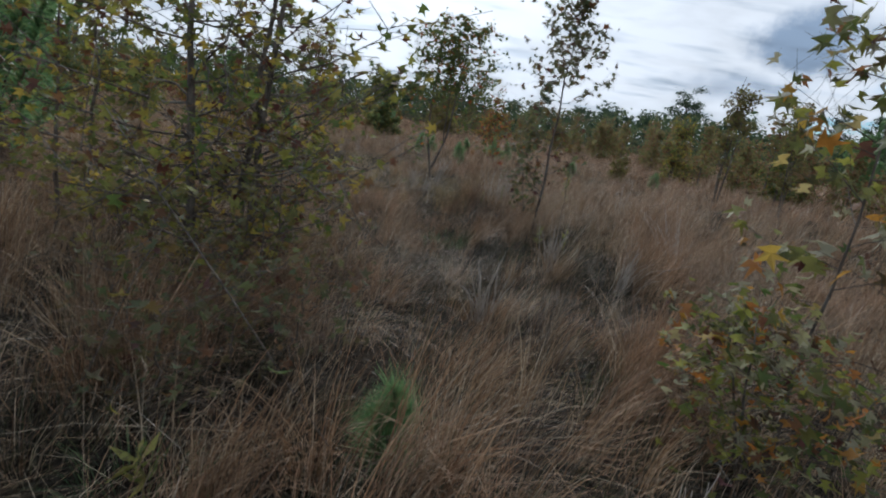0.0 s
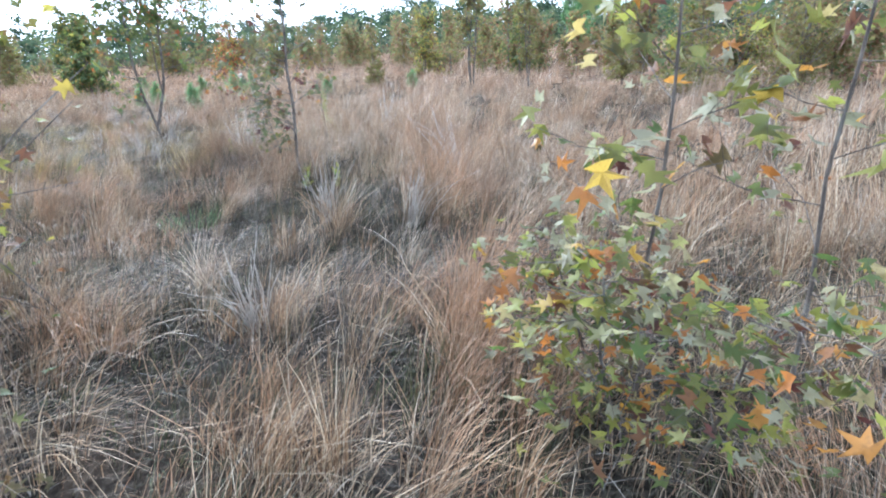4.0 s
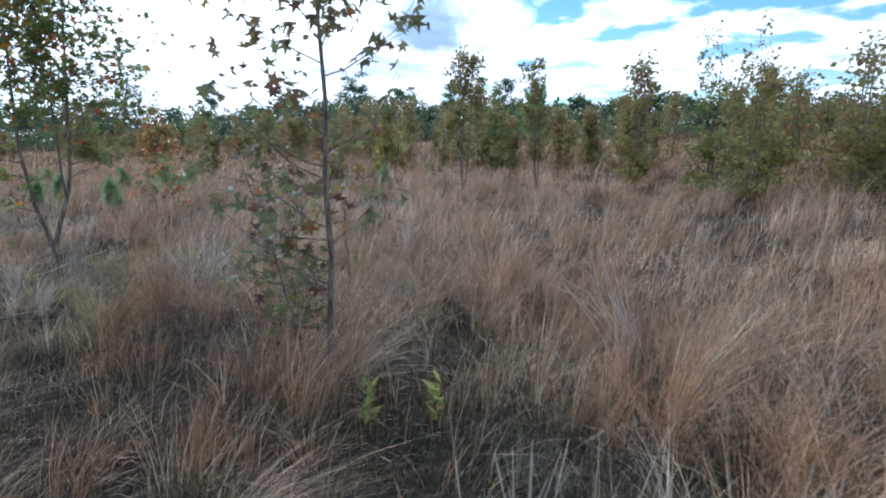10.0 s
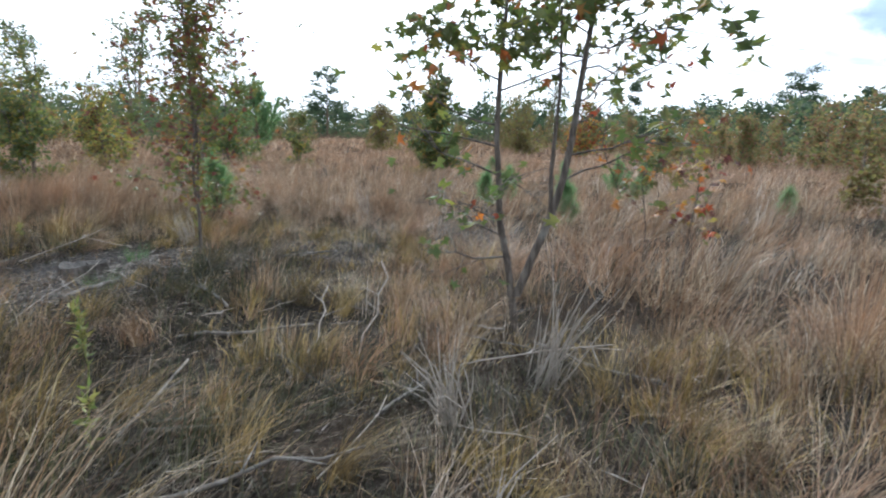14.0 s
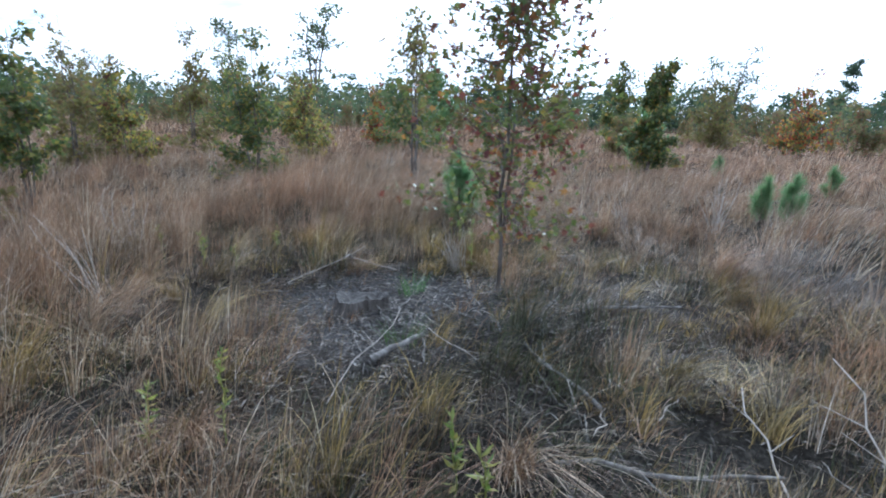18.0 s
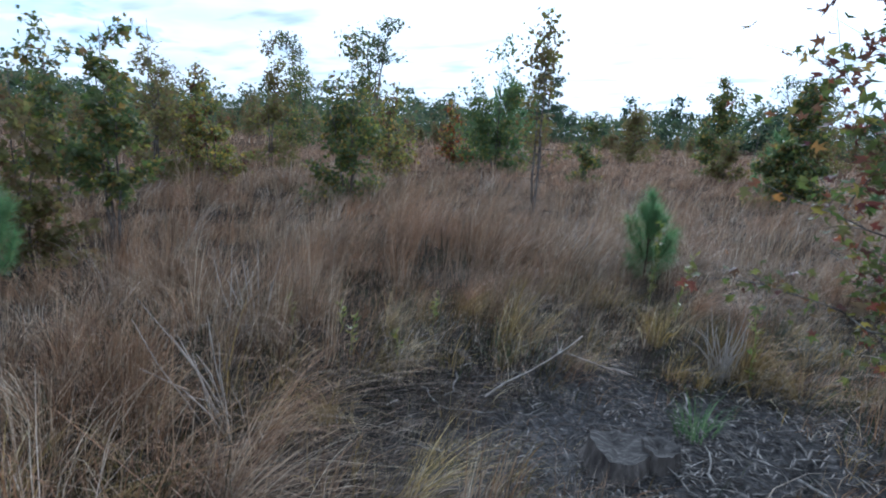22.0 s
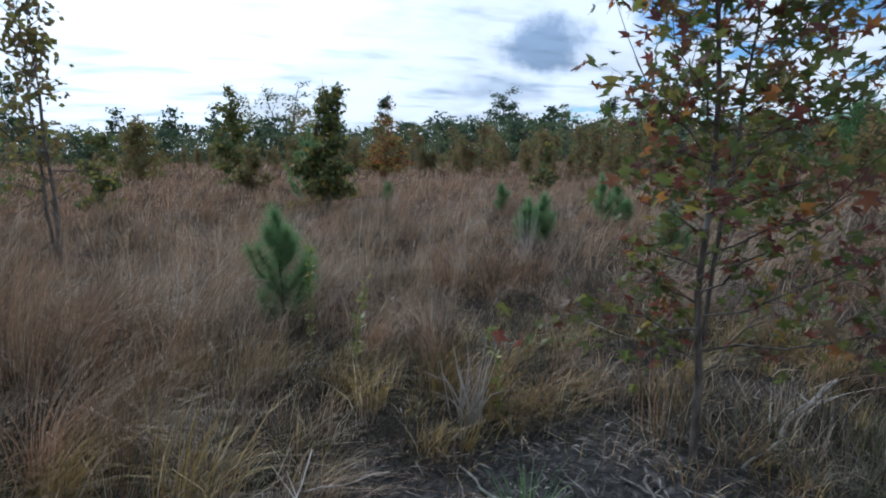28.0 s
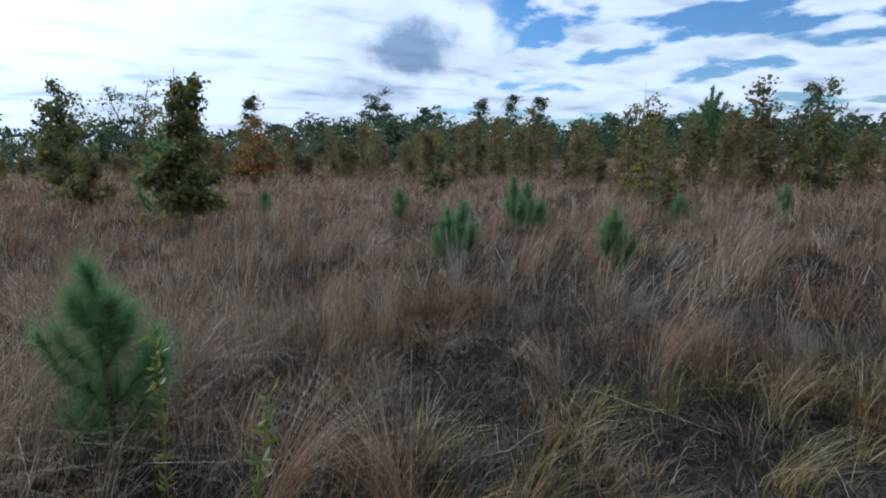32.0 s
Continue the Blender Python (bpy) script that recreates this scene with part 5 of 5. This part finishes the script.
scatter_litter()

# ---------------------------------------------------------------- the stand of grass
rng = np.random.default_rng(7)
grow_grass("broomsedge_grass", "tall dry tan broomsedge grass in tussocks", GRASS, rng, (-11, -1, 6, 19), 17, 0.06, 4.2, 76, 0.080, 1.10, 0.0036, 3)
grow_grass("lodged_grass", "flattened bent grey-tan dry grass", GRASS_GREY, rng, (-11, -1, 6, 19), 40, 0.0, 4.2, 24, 0.10, 0.80, 0.0040, 3, True)
grow_grass("grass_undergrowth", "short dry grass under the tussocks, coloured dark for their shade", UNDERGROWTH, rng, (-11, -1, 6, 19), 34, 0.0, 4.2, 20, 0.13, 0.46, 0.0068, 2)
grow_grass("golden_grass", "short golden olive grass clumps with curled leaves", GRASS_GOLD, rng, (-6.5, 9.2, 2.5, 15.5), 13, 0.10, 4.0, 60, 0.055, 0.62, 0.0050, 3)
grow_grass("green_grass", "thin green grass blades low in the stand", GRASS_GREEN, rng, (-10, -1, 5, 18), 16.0, 0.0, 3.0, 18, 0.10, 0.45, 0.0050, 2)
grow_grass("field_broomsedge", "rusty tan broomsedge grass across the field", GRASS, rng, (-20, -6, 16, 30), 9.0, 4.2, 11.0, 44, 0.12, 1.02, 0.0066, 2)
grow_grass("field_undergrowth", "low grass under the field broomsedge, coloured dark for shade", UNDERGROWTH, rng, (-20, -6, 16, 30), 8.0, 4.2, 11.0, 9, 0.16, 0.48, 0.016, 2)
grow_grass("outer_broomsedge", "rusty tan broomsedge grass farther out", GRASS_FAR, rng, (-34, -12, 30, 44), 4.8, 11.0, 26.0, 20, 0.17, 0.92, 0.0135, 2)
grow_grass("distant_broomsedge", "pale rusty grass at the far field", GRASS_FAR, rng, (-60, 15, 50, 95), 1.4, 26.0, 70.0, 9, 0.35, 0.95, 0.045, 2)
grow_grass("pale_straw_stalks", "pale upright straw stalks standing in tussocks", GRASS_PALE, rng, (-11, -1, 6, 19), 1.8, 0.30, 5.0, 26, 0.06, 1.08, 0.0036, 3)
grow_grass("field_straw_stalks", "pale straw stalks across the field", GRASS_PALE, rng, (-18, 0, 15, 28), 0.8, 5.0, 14.0, 22, 0.10, 1.05, 0.008, 2)


def arched_tussock(x, y, mat, label, height, n, turn, seed):
    """A tussock whose stems rise together and arch over to one side, tips hanging."""
    rng = np.random.default_rng(seed)
    a, q = rng.uniform(0, 6.28, n), np.abs(rng.normal(0, 0.06, n))
    bx, by = x + q * np.cos(a), y + q * np.sin(a)
    way = radians(turn) + rng.normal(0, 0.55, n)
    tall = height * rng.uniform(0.55, 1.15, n)
    v, f = blades(np.stack([bx, by, ground_height(bx, by) - 0.02], -1), tall, np.stack([np.cos(way), np.sin(way)], -1), rng.uniform(0.55, 1.45, n), rng.uniform(0.0024, 0.0042, n), 6, rng)
    tagged(mesh_object("grass_tussock", v, f, mat), label, "grass", "arched tussocks", kind="stuff")


ARCHED = [
    # golden
    (GRASS_GOLD, "golden dry grass tussock arching over in the tangle", 0.50, 110, [(-1.18, 10.68), (-1.62, 10.67), (-2.33, 10.94), (-2.77, 10.73), (-0.04, 11.56), (0.28, 11.06), (-2.26, 12.88), (-1.84, 12.59), (-5.26, 12.24), (-5.98, 12.62), (-6.06, 13.1), (-6.29, 13.59), (-2.71, 14.38), (-1.92, 14.77), (-0.2, 10.3)]),
    # pale
    (GRASS_PALE, "pale straw tussock bent over and hanging", 0.52, 42, [(-0.39, 5.17), (-0.49, 5.63), (0.15, 4.71), (1.46, 4.4), (-0.74, 10.42), (-0.67, 10.58), (-2.9, 13.59), (-5.93, 13.16), (-7.2, 12.39), (-7.5, 12.8), (-5.66, 15.68), (-3.74, 16.31), (-3.02, 16.61), (1.88, 5.6), (3.18, 5.63)]),
    # brown
    (GRASS, "rusty brown broomsedge tussock leaning over", 0.72, 150, [(0.11, 4.52), (-0.67, 4.42), (0.32, 6.27), (2.0, 10.5), (0.49, 10.54), (-4.25, 11.29), (-5.68, 11.7), (-6.16, 14.51), (-6.9, 13.05), (-6.03, 12.22), (-7.31, 13.72), (-5.83, 14.58), (-4.52, 15.41), (-4.15, 15.07), (-2.06, 15.39), (-4.64, 16.84), (-2.77, 15.65), (-2.02, 15.19), (-2.87, 11.7)]),
]
for sort, (mat, label, height, n, spots) in enumerate(ARCHED):
    for number, (x, y) in enumerate(spots):
        arched_tussock(x, y, mat, label, height * (0.85 + 0.07 * (number % 5)), n, 20 + 75 * math.sin(1.9 * number + sort), 1000 + 50 * sort + number)


def green_tuft(x, y, n, height, radius, seed):
    rng = np.random.default_rng(seed)
    a, q = rng.uniform(0, 6.28, n), radius * np.sqrt(rng.uniform(0, 1, n))
    bx, by = x + q * np.cos(a), y + q * np.sin(a)
    v, f = blades(np.stack([bx, by, ground_height(bx, by) - 0.02], -1), height * rng.uniform(0.5, 1.1, n), np.stack([np.cos(a), np.sin(a)], -1), rng.uniform(0.2, 0.8, n), rng.uniform(0.004, 0.008, n), 3, rng)
    tagged(mesh_object("green_grass_tuft", v, f, GRASS_FRESH), "tuft of fresh green grass in dark undergrowth", "grass", "green tufts", kind="stuff")


for number, (x, y, n, height, radius) in enumerate([(-1.0, 1.7, 90, 0.3, 0.2), (0.0, 6.3, 120, 0.3, 0.25), (-4.3, 13.5, 70, 0.28, 0.10), (-5.5, 13.9, 90, 0.25, 0.2), (-3.9, 12.6, 60, 0.25, 0.12)]):
    green_tuft(x, y, n, height, radius, 950 + number)
